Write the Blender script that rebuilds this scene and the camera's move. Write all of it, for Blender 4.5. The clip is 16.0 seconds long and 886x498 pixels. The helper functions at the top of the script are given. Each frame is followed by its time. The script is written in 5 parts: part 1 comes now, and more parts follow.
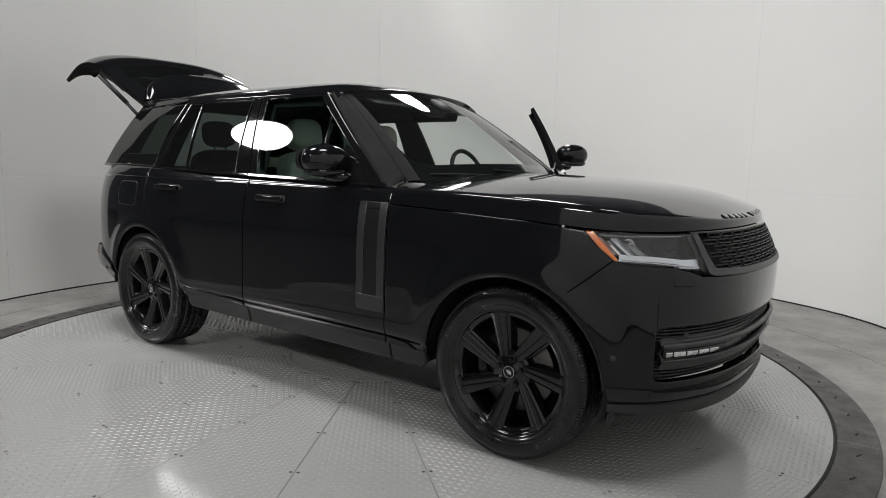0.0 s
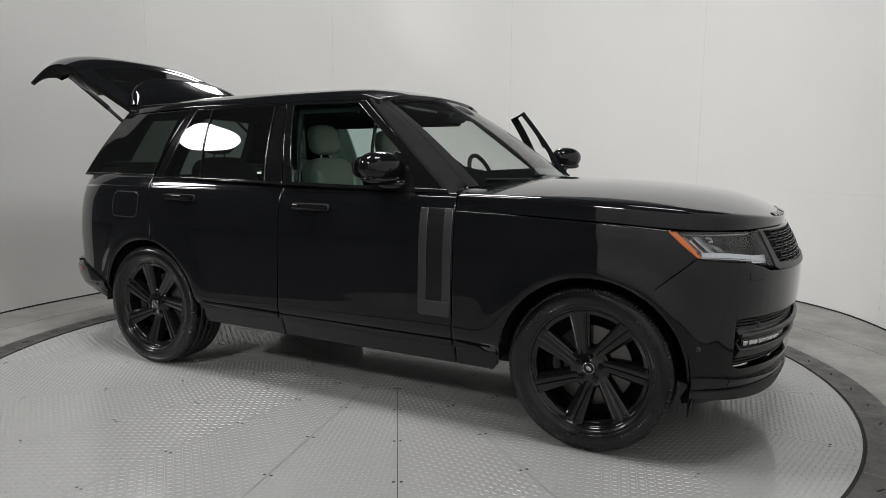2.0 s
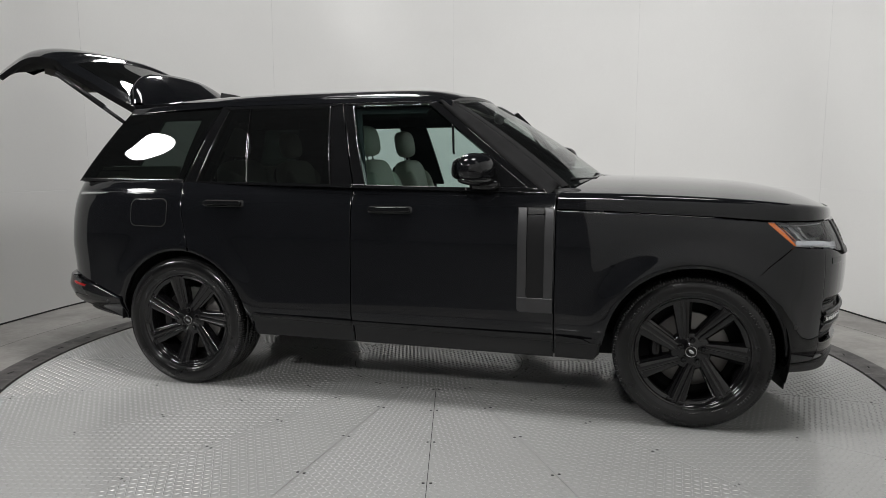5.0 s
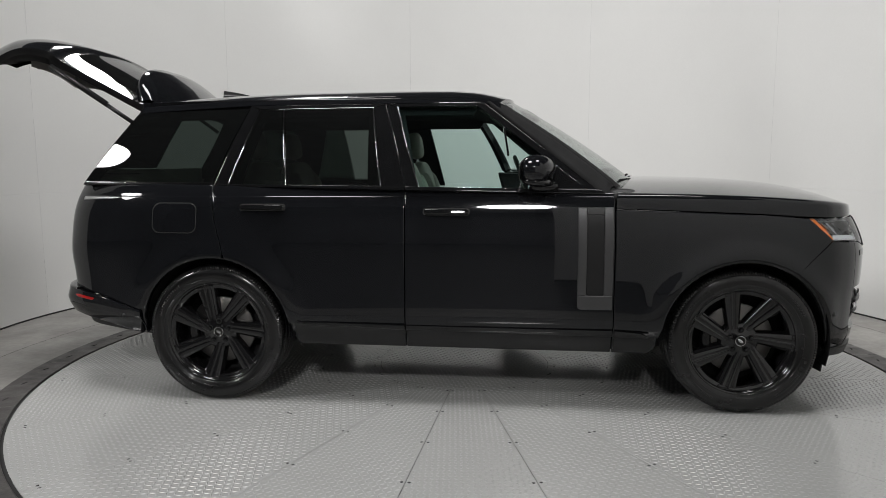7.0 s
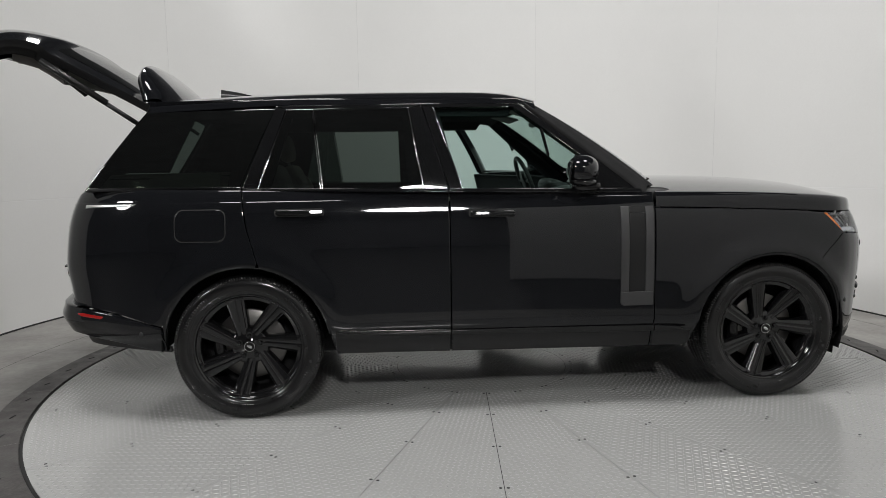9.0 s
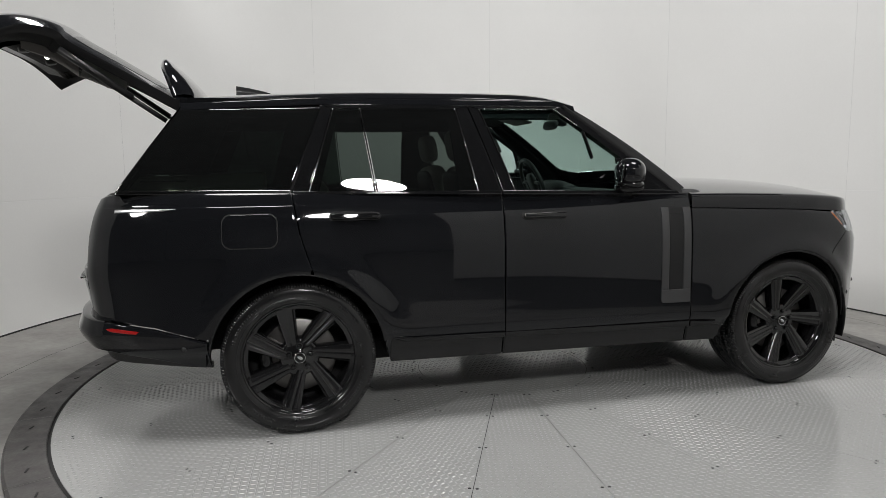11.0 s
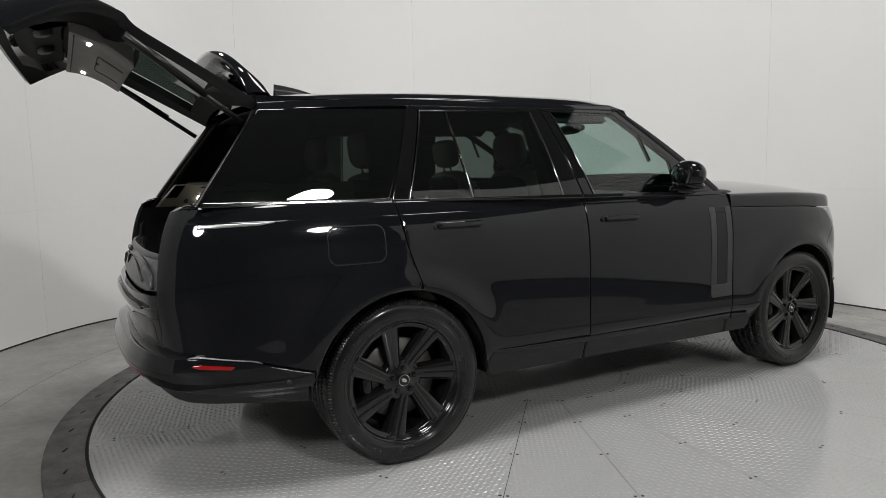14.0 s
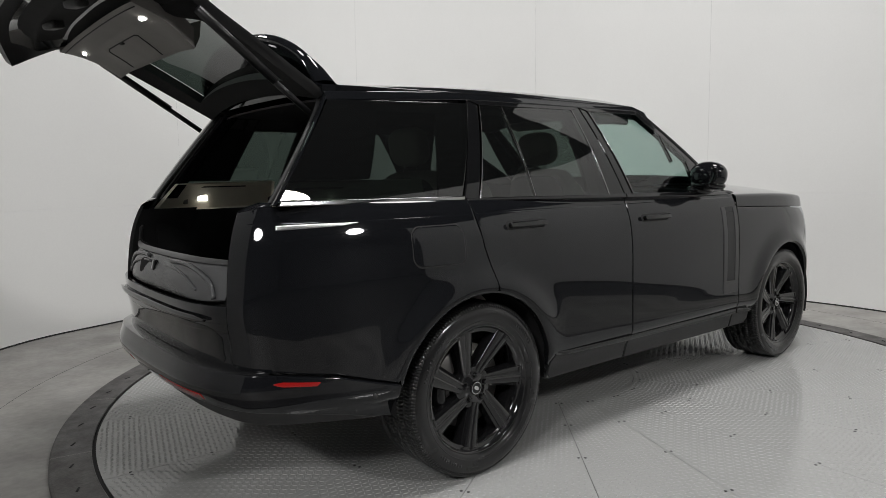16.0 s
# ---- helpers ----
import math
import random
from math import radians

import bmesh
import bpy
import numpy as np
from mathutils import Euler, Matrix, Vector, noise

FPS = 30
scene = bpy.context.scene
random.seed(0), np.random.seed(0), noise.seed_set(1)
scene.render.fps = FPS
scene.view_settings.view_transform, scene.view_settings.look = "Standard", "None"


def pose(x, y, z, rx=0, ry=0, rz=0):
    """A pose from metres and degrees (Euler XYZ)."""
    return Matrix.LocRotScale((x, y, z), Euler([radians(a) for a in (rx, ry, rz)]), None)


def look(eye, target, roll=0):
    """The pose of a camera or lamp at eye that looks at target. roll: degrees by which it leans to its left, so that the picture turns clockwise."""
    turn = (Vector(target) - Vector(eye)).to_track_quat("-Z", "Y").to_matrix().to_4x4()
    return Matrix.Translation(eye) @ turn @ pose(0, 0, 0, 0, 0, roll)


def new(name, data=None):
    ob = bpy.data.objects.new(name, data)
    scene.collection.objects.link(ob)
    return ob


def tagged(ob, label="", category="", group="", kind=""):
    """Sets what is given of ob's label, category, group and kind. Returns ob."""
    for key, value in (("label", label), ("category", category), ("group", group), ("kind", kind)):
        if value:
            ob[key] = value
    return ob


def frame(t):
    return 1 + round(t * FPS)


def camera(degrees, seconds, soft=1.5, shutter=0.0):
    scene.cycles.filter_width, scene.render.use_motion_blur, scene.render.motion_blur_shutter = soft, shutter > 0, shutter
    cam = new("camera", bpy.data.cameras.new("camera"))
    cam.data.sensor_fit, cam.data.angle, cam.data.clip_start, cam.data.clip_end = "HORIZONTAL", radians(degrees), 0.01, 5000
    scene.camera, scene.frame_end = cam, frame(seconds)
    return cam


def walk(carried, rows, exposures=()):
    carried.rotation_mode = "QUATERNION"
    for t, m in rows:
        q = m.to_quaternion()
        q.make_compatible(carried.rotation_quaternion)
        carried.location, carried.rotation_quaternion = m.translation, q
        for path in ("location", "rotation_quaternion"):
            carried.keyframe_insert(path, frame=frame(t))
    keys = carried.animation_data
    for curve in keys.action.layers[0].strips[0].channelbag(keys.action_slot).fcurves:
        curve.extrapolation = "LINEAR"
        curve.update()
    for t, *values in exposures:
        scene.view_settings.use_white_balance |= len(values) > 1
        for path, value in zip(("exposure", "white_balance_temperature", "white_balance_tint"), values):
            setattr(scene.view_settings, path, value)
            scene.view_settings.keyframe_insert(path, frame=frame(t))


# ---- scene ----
cam = camera(66.9, 16.0, soft=0.5)
PATH = [
    (0, (3.009, -3.557, 1.354), (1.838, -1.956, 1.098), 1.4),
    (0.5, (2.865, -3.678, 1.347), (1.745, -2.039, 1.096), 1.0),
    (1, (2.684, -3.805, 1.346), (1.626, -2.126, 1.1), 0.9),
    (1.5, (2.492, -3.937, 1.357), (1.504, -2.216, 1.109), 1.0),
    (2, (2.298, -4.063, 1.368), (1.393, -2.297, 1.119), 0.6),
    (2.5, (2.096, -4.184, 1.366), (1.273, -2.378, 1.122), 0.6),
    (3, (1.872, -4.298, 1.376), (1.139, -2.454, 1.127), 1.0),
    (3.5, (1.667, -4.387, 1.362), (1.004, -2.516, 1.121), 1.0),
    (4, (1.438, -4.474, 1.355), (0.855, -2.577, 1.116), 0.8),
    (4.2, (1.368, -4.494, 1.380), (0.803, -2.595, 1.127), 0.5),
    (6.3, (0.502, -4.68, 1.371), (0.209, -2.717, 1.124), -0.1),
    (6.5, (0.391, -4.694, 1.382), (0.139, -2.726, 1.128), -0.1),
    (7, (0.166, -4.716, 1.38), (-0.005, -2.739, 1.132), -0.2),
    (7.5, (-0.078, -4.719, 1.374), (-0.152, -2.735, 1.13), -0.3),
    (8, (-0.307, -4.718, 1.377), (-0.295, -2.733, 1.134), -0.4),
    (8.2, (-0.394, -4.71, 1.377), (-0.351, -2.726, 1.134), -0.4),
    (10.3, (-1.291, -4.565, 1.397), (-0.916, -2.616, 1.148), -0.7),
    (10.5, (-1.39, -4.542, 1.411), (-0.981, -2.601, 1.154), -0.4),
    (11, (-1.598, -4.473, 1.396), (-1.115, -2.547, 1.152), -0.6),
    (11.5, (-1.842, -4.37, 1.408), (-1.277, -2.468, 1.159), -0.7),
    (12, (-2.046, -4.288, 1.39), (-1.411, -2.406, 1.156), -1.1),
    (12.5, (-2.26, -4.182, 1.404), (-1.542, -2.33, 1.167), -1.2),
    (13, (-2.448, -4.076, 1.393), (-1.654, -2.254, 1.165), -1.3),
    (13.2, (-2.551, -4.014, 1.377), (-1.71, -2.212, 1.159), -1.5),
    (13.5, (-2.64, -3.952, 1.421), (-1.769, -2.168, 1.18), -1.3),
    (14, (-2.841, -3.81, 1.405), (-1.882, -2.07, 1.174), -1.3),
    (14.5, (-3.022, -3.667, 1.407), (-1.985, -1.973, 1.173), -1.0),
    (15, (-3.201, -3.509, 1.402), (-2.075, -1.872, 1.169), -0.5),
    (15.5, (-3.36, -3.354, 1.396), (-2.165, -1.766, 1.166), -0.5),
    (16, (-3.502, -3.186, 1.38), (-2.246, -1.646, 1.161), -1.0),
]
walk(cam, [(t, look(e, g, r)) for t, e, g, r in PATH])

# ---- light: dark hall, white cove, round lamps ----
world = bpy.data.worlds.new("world")
scene.world = world
world.use_nodes = True
world.node_tree.nodes["Background"].inputs[0].default_value = (0.5, 0.52, 0.55, 1)
world.node_tree.nodes["Background"].inputs[1].default_value = 0.04
scene.view_settings.exposure = 0.0

CEN = (-0.070, -0.040)      # middle of the turntable
FLOOR_Z = -0.03

# ---- materials ----


def mat(name, col, rough=0.5, metal=0.0, coat=0.0, spec=0.5, var=0.0, vscale=6.0, fine=0.0, fscale=200.0, bump=0.0, bscale=300.0, rvar=0.0, emit=None, power=0.0):
    """A surface with variation at two scales in colour, roughness and relief."""
    m = bpy.data.materials.new(name)
    m.use_nodes = True
    nt = m.node_tree
    b = nt.nodes["Principled BSDF"]
    b.inputs["Base Color"].default_value = (*col, 1)
    b.inputs["Roughness"].default_value = rough
    b.inputs["Metallic"].default_value = metal
    b.inputs["Coat Weight"].default_value = coat
    b.inputs["Coat Roughness"].default_value = 0.018
    b.inputs["Coat IOR"].default_value = 1.42
    b.inputs["Specular IOR Level"].default_value = spec
    if emit:
        b.inputs["Emission Color"].default_value = (*emit, 1)
        b.inputs["Emission Strength"].default_value = power
    tc = nt.nodes.new("ShaderNodeTexCoord")

    def noise_node(scale, detail=4.0):
        n = nt.nodes.new("ShaderNodeTexNoise")
        n.inputs["Scale"].default_value = scale
        n.inputs["Detail"].default_value = detail
        nt.links.new(tc.outputs["Object"], n.inputs["Vector"])
        return n

    def ramp(src, lo, hi):
        r = nt.nodes.new("ShaderNodeMapRange")
        r.inputs["From Min"].default_value, r.inputs["From Max"].default_value = 0.3, 0.7
        r.inputs["To Min"].default_value, r.inputs["To Max"].default_value = lo, hi
        nt.links.new(src, r.inputs["Value"])
        return r.outputs[0]
    if var or fine:
        a = ramp(noise_node(vscale).outputs["Fac"], 1 - var, 1 + var)
        f = ramp(noise_node(fscale, 2.0).outputs["Fac"], 1 - fine, 1 + fine)
        mul = nt.nodes.new("ShaderNodeMath")
        mul.operation = "MULTIPLY"
        nt.links.new(a, mul.inputs[0])
        nt.links.new(f, mul.inputs[1])
        vm = nt.nodes.new("ShaderNodeVectorMath")
        vm.operation = "SCALE"
        vm.inputs[0].default_value = col
        nt.links.new(mul.outputs[0], vm.inputs["Scale"])
        nt.links.new(vm.outputs[0], b.inputs["Base Color"])
    if rvar:
        nt.links.new(ramp(noise_node(vscale * 1.7).outputs["Fac"], max(0.02, rough - rvar), rough + rvar), b.inputs["Roughness"])
    if bump:
        bp = nt.nodes.new("ShaderNodeBump")
        bp.inputs["Strength"].default_value = 1.0
        bp.inputs["Distance"].default_value = bump
        nt.links.new(noise_node(bscale, 3.0).outputs["Fac"], bp.inputs["Height"])
        nt.links.new(bp.outputs["Normal"], b.inputs["Normal"])
    return m


def pane_mat(name, tint, base=0.065, veil=0.0):
    """Thin glass: clear through a tint, with gloss that grows towards grazing and a faint grey veil that lifts its
    blacks.
    """
    m = bpy.data.materials.new(name)
    m.use_nodes = True
    nt = m.node_tree
    nt.nodes.remove(nt.nodes["Principled BSDF"])
    tr, gl, lw, mx, pw, mr = (nt.nodes.new(k) for k in ("ShaderNodeBsdfTransparent", "ShaderNodeBsdfGlossy", "ShaderNodeLayerWeight", "ShaderNodeMixShader", "ShaderNodeMath", "ShaderNodeMapRange"))
    tr.inputs["Color"].default_value = (*tint, 1)
    gl.inputs["Roughness"].default_value = 0.0
    lw.inputs["Blend"].default_value = 0.5
    pw.operation = "POWER"
    pw.inputs[1].default_value = 5.0
    mr.inputs["To Min"].default_value, mr.inputs["To Max"].default_value = base, 1.0
    nt.links.new(lw.outputs["Facing"], pw.inputs[0])
    nt.links.new(pw.outputs[0], mr.inputs["Value"])
    nt.links.new(mr.outputs[0], mx.inputs[0])
    nt.links.new(tr.outputs[0], mx.inputs[1])
    nt.links.new(gl.outputs[0], mx.inputs[2])
    # flat grey mixed in to imitate haze over the dark panes
    df, veil_mix = nt.nodes.new("ShaderNodeBsdfDiffuse"), nt.nodes.new("ShaderNodeMixShader")
    df.inputs["Color"].default_value = (0.42, 0.44, 0.44, 1)
    veil_mix.inputs[0].default_value = veil
    nt.links.new(mx.outputs[0], veil_mix.inputs[1])
    nt.links.new(df.outputs[0], veil_mix.inputs[2])
    nt.links.new(veil_mix.outputs[0], nt.nodes["Material Output"].inputs["Surface"])
    return m


PAINT = mat("black_paint", (0.0074, 0.0079, 0.0092), 0.12, 0.0, 1.0, 0.02, var=0.10, vscale=3, fine=0.2, fscale=900, rvar=0.03)
GLOSS = mat("gloss_black_trim", (0.0075, 0.0077, 0.0082), 0.10, 0, 1.0, 0.02, var=0.1, fine=0.1)
SATIN = mat("satin_grey_trim", (0.076, 0.076, 0.078), 0.38, 0.75, 0, var=0.06, vscale=9, fine=0.1, fscale=600)
PLASTIC = mat("black_plastic", (0.020, 0.020, 0.0205), 0.5, 0, 0, var=0.15, vscale=8, fine=0.15, fscale=500, bump=0.0004, bscale=900)
LINER = mat("black_lining", (0.015, 0.015, 0.0155), 0.85, 0, 0, 0.2, var=0.2, vscale=8, bump=0.0006, bscale=500)
HEADLINING = mat("dark_headlining", (0.045, 0.043, 0.046), 0.9, 0, 0, 0.2, var=0.08, vscale=9, bump=0.0005, bscale=600)
RUBBER = mat("tyre_rubber", (0.0070, 0.0070, 0.0074), 0.34, 0, 0.8, 0.20, var=0.15, vscale=10, fine=0.2, fscale=300, bump=0.0003, bscale=120, rvar=0.08)
RUBBER.node_tree.nodes["Principled BSDF"].inputs["Coat Roughness"].default_value = 0.09
RIM = mat("gloss_black_alloy", (0.009, 0.009, 0.0095), 0.12, 0.0, 1.0, 0.15, var=0.1, fine=0.1)
CHROME = mat("chrome", (0.72, 0.72, 0.72), 0.08, 1.0, var=0.03, fine=0.03)
DARKCHROME = mat("dark_chrome", (0.28, 0.28, 0.28), 0.12, 1.0, var=0.04, fine=0.04)
STEEL = mat("brake_steel", (0.13, 0.125, 0.12), 0.4, 1.0, var=0.1, fine=0.15, fscale=400)
AMBER = mat("amber_lens", (0.75, 0.16, 0.01), 0.15, 0, 0.6, var=0.08, fine=0.1, emit=(1.0, 0.25, 0.02), power=0.12)
REDLENS = mat("red_lens", (0.34, 0.010, 0.009), 0.15, 0, 0.6, var=0.08, fine=0.1)
LEDWHITE = mat("led_lens", (0.80, 0.81, 0.83), 0.10, 0.5, 0.5, var=0.04, vscale=60, fine=0.04)
LEATHER = mat("ivory_leather", (0.60, 0.57, 0.50), 0.48, 0, 0, 0.4, var=0.05, vscale=9, fine=0.06, fscale=260, bump=0.0006, bscale=420)
BEIGE = mat("beige_trim", (0.80, 0.755, 0.65), 0.6, 0, 0, 0.3, var=0.05, vscale=7, fine=0.05, bump=0.0004)
GREYTRIM = mat("grey_trim_panel", (0.17, 0.162, 0.152), 0.65, 0, 0, 0.3, var=0.06, vscale=7, fine=0.06, bump=0.0005)
LAMPLIT = mat("small_lamp_lens", (0.9, 0.9, 0.88), 0.3, emit=(1, 0.97, 0.9), power=8.0, var=0.02)
WHITEMARK = mat("white_mark", (0.7, 0.7, 0.7), 0.5, var=0.05)
GLASS_CLEAR = pane_mat("windscreen_glass", (0.78, 0.84, 0.81), 0.085, 0.009)
GLASS_FRONT = pane_mat("front_door_glass", (0.50, 0.66, 0.62))
GLASS_DARK = pane_mat("privacy_glass", (0.085, 0.110, 0.098), 0.085, 0.010)
GLASS_REAR = pane_mat("dark_rear_glass", (0.046, 0.062, 0.054), 0.085, 0.011)
LENS = pane_mat("headlight_lens", (0.88, 0.90, 0.92))
BLADE = mat("satin_bright_metal", (0.62, 0.62, 0.62), 0.28, 0.9, var=0.04, fine=0.05)
GRILLEM = mat("black_grille_plastic", (0.010, 0.010, 0.0105), 0.33, 0, 0, 0.3, var=0.12, fine=0.15)
SILL = mat("satin_black_sill", (0.011, 0.011, 0.0115), 0.42, 0, 0, 0.35, var=0.12, vscale=5, fine=0.15, fscale=500, bump=0.0002, bscale=700)
SCREEN = mat("dark_screen", (0.004, 0.004, 0.005), 0.06, 0, 0.5, var=0.1)

WALLM = mat("white_wall_panel", (0.80, 0.799, 0.787), 0.5, 0, 0.0, 0.4, var=0.012, vscale=1.2, fine=0.008, fscale=60, bump=0.0004, bscale=3.5, rvar=0.06)
CONCRETE = mat("concrete", (0.240, 0.232, 0.218), 0.42, 0, 0, 0.5, var=0.22, vscale=1.7, fine=0.10, fscale=24, bump=0.0012, bscale=40, rvar=0.14)
PLATE = mat("grey_painted_tread_plate", (0.345, 0.347, 0.341), 0.13, 0.0, 0.0, 0.6, var=0.028, vscale=2.2, fine=0.04, fscale=70, bump=0.0001, bscale=60, rvar=0.03)
TREAD = mat("grey_painted_tread_bar", (0.375, 0.377, 0.371), 0.18, 0.0, 0.0, 0.6, var=0.06, vscale=3, fine=0.06, fscale=90, rvar=0.06)
RING = mat("dark_ring_steel", (0.056, 0.052, 0.050), 0.46, 0.2, 0, 0.5, var=0.3, vscale=5, fine=0.25, fscale=60, bump=0.0008, bscale=90, rvar=0.12)
HALLFLOOR = mat("dark_hall_floor", (0.028, 0.028, 0.029), 0.6, 0, 0, 0.3, var=0.25, vscale=1.1, fine=0.15, fscale=30, bump=0.001, bscale=50)
DARKHALL = mat("dark_hall_paint", (0.16, 0.162, 0.172), 0.7, var=0.2, vscale=0.8, fine=0.1)
SCREW = mat("dark_screw", (0.02, 0.02, 0.02), 0.45, 0.7, var=0.2, vscale=80)
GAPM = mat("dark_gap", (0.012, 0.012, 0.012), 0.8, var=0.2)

# ---- mesh helpers ----


def mesh_ob(name, verts, faces, material, parent=None, label="", smooth=True):
    me = bpy.data.meshes.new(name)
    me.from_pydata([tuple(map(float, v)) for v in verts], [], faces)
    me.materials.append(material)
    if smooth:
        me.polygons.foreach_set("use_smooth", [True] * len(me.polygons))
    me.update()
    ob = new(name, me)
    if parent is not None:
        ob.parent = parent
    if label:
        ob["label"] = label
    return ob


def thing(name, label, category, group="", kind=""):
    return tagged(new(name), label, category, group, kind)


class Build:
    """Collects verts and faces of one mesh."""

    def __init__(self):
        self.v, self.f = [], []

    def add(self, verts, faces):
        n = len(self.v)
        self.v += [tuple(v) for v in verts]
        self.f += [tuple(i + n for i in f) for f in faces]
        return self

    def box(self, m, sx, sy, sz, bevel=0.0):
        bm = bmesh.new()
        bmesh.ops.create_cube(bm, size=1.0)
        bmesh.ops.scale(bm, vec=(sx, sy, sz), verts=bm.verts)
        if bevel:
            bmesh.ops.bevel(bm, geom=bm.edges[:], offset=bevel, segments=2, affect="EDGES", profile=0.5)
        bm.verts.index_update()
        self.add([m @ v.co for v in bm.verts], [[v.index for v in f.verts] for f in bm.faces])
        bm.free()
        return self

    def lathe(self, m, prof, n=48, closed=False):
        """Turns (radius, height) about the local z axis."""
        vs, fs = [], []
        for i in range(n):
            a = 2 * math.pi * i / n
            for r, h in prof:
                vs.append(m @ Vector((r * math.cos(a), r * math.sin(a), h)))
        k = len(prof)
        for i in range(n):
            j = (i + 1) % n
            for q in range(k if closed else k - 1):
                p = (q + 1) % k
                fs.append((i * k + q, j * k + q, j * k + p, i * k + p))
        return self.add(vs, fs)

    def tube(self, pts, rad, n=10, caps=True):
        pts = [Vector(p) for p in pts]
        rads = rad if isinstance(rad, (list, tuple)) else [rad] * len(pts)
        base = len(self.v)
        for i, p in enumerate(pts):
            d = (pts[min(i + 1, len(pts) - 1)] - pts[max(i - 1, 0)]).normalized()
            a = d.orthogonal().normalized() if i == 0 else (a - d * a.dot(d)).normalized()
            b = d.cross(a)
            for k in range(n):
                t = 2 * math.pi * k / n
                self.v.append(tuple(p + (a * math.cos(t) + b * math.sin(t)) * rads[i]))
        for i in range(len(pts) - 1):
            for k in range(n):
                q = (k + 1) % n
                self.f.append((base + i * n + k, base + i * n + q, base + (i + 1) * n + q, base + (i + 1) * n + k))
        if caps:
            self.f.append(tuple(base + k for k in reversed(range(n))))
            self.f.append(tuple(base + (len(pts) - 1) * n + k for k in range(n)))
        return self

    def blob(self, m, sx, sy, sz, p=2.0, nu=28, nv=16):
        """A superellipsoid."""
        def q(c, e):
            return math.copysign(abs(c) ** e, c)
        e = 2.0 / p
        vs, fs = [], []
        for j in range(nv + 1):
            t = -math.pi / 2 + math.pi * j / nv
            for i in range(nu):
                a = 2 * math.pi * i / nu
                vs.append(m @ Vector((sx * q(math.cos(t), e) * q(math.cos(a), e), sy * q(math.cos(t), e) * q(math.sin(a), e), sz * q(math.sin(t), e))))
        for j in range(nv):
            for i in range(nu):
                k = (i + 1) % nu
                fs.append((j * nu + i, j * nu + k, (j + 1) * nu + k, (j + 1) * nu + i))
        return self.add(vs, fs)

    def grid(self, pts, flip=False):
        """Quads over rows of points."""
        r, c = len(pts), len(pts[0])
        fs = []
        for i in range(r - 1):
            for j in range(c - 1):
                q = (i * c + j, i * c + j + 1, (i + 1) * c + j + 1, (i + 1) * c + j)
                fs.append(q[::-1] if flip else q)
        return self.add([p for row in pts for p in row], fs)

    def ob(self, name, material, parent=None, label="", smooth=True):
        return mesh_ob(name, self.v, self.f, material, parent, label, smooth)


def curve(points, n=24):
    """A smooth curve through points, as an array."""
    P = np.array(points, float)
    Q = np.vstack([2 * P[0] - P[1], P, 2 * P[-1] - P[-2]])
    out = []
    for i in range(1, len(Q) - 2):
        a, b, c, d = Q[i - 1], Q[i], Q[i + 1], Q[i + 2]
        for k in range(n):
            s = k / n
            out.append(0.5 * (2 * b + (c - a) * s + (2 * a - 5 * b + 4 * c - d) * s * s + (3 * b - a - 3 * c + d) * s ** 3))
    out.append(P[-1])
    return np.array(out)


def function(points):
    """A smooth function of one number through (a, b) points in rising a."""
    c = curve(points)
    return lambda a: float(np.interp(a, c[:, 0], c[:, 1]))


# ---- body surface: plan outline and how far each height stands in from it ----
PLAN = [(-2.64, 0), (-2.63, -0.35), (-2.60, -0.56), (-2.562, -0.68), (-2.48, -0.788), (-2.3, -0.890), (-2.0, -0.970), (-1.5, -1.01), (-0.5, -1.005), (0.6, -1.015), (1.5, -1.012),
        (1.88, -0.975), (2.06, -0.90), (2.205, -0.76), (2.31, -0.55), (2.37, -0.3), (2.387, 0)]
half = curve([(-2.625, 0.35)] + PLAN + [(2.37, 0.3)], 30)
half = half[30:-30]
full = np.vstack([half, half[-2::-1] * (1, -1)])
arc = np.concatenate([[0], np.cumsum(np.hypot(*np.diff(full, axis=0).T))])
TURN = arc[-1]
MID = TURN / 2            # front middle; 0 and TURN are the rear middle
tang = np.gradient(full, arc, axis=0)
tang /= np.hypot(tang[:, 0], tang[:, 1])[:, None]
IN_SIDE = function([(0.2, 0.14), (0.26, 0.10), (0.33, 0.066), (0.40, 0.048), (0.44, 0.032), (0.465, 0.012), (0.485, 0.000), (0.51, -0.0055), (0.56, -0.0055), (0.63, -0.0035), (0.75, -0.002), (0.9, 0.0), (1.0, 0.005),
                    (1.1, 0.018), (1.13, 0.0255), (1.16, 0.0348), (1.18, 0.0420), (1.20, 0.0498), (1.203, 0.0512), (1.2065, 0.0550), (1.218, 0.0595), (1.235, 0.069), (1.27, 0.092), (1.31, 0.125)])
IN_FRONT = function([(0.15, 0.18), (0.25, 0.10), (0.33, 0.062), (0.4, 0.046), (0.5, 0.031), (0.6, 0.019), (0.75, 0.004), (0.88, 0.002), (0.93, 0.014), (1.0, 0.041), (1.085, 0.088), (1.12, 0.125), (1.17, 0.2)])
IN_REAR = function([(0.2, 0.14), (0.3, 0.1), (0.45, 0.04), (0.55, 0.008), (0.62, 0.030), (0.72, 0.022), (0.85, 0.004), (1.0, 0.02), (1.1, 0.04), (1.2, 0.075), (1.32, 0.14)])
WX = 1.4985               # wheels at +-WX
WZ = 0.404


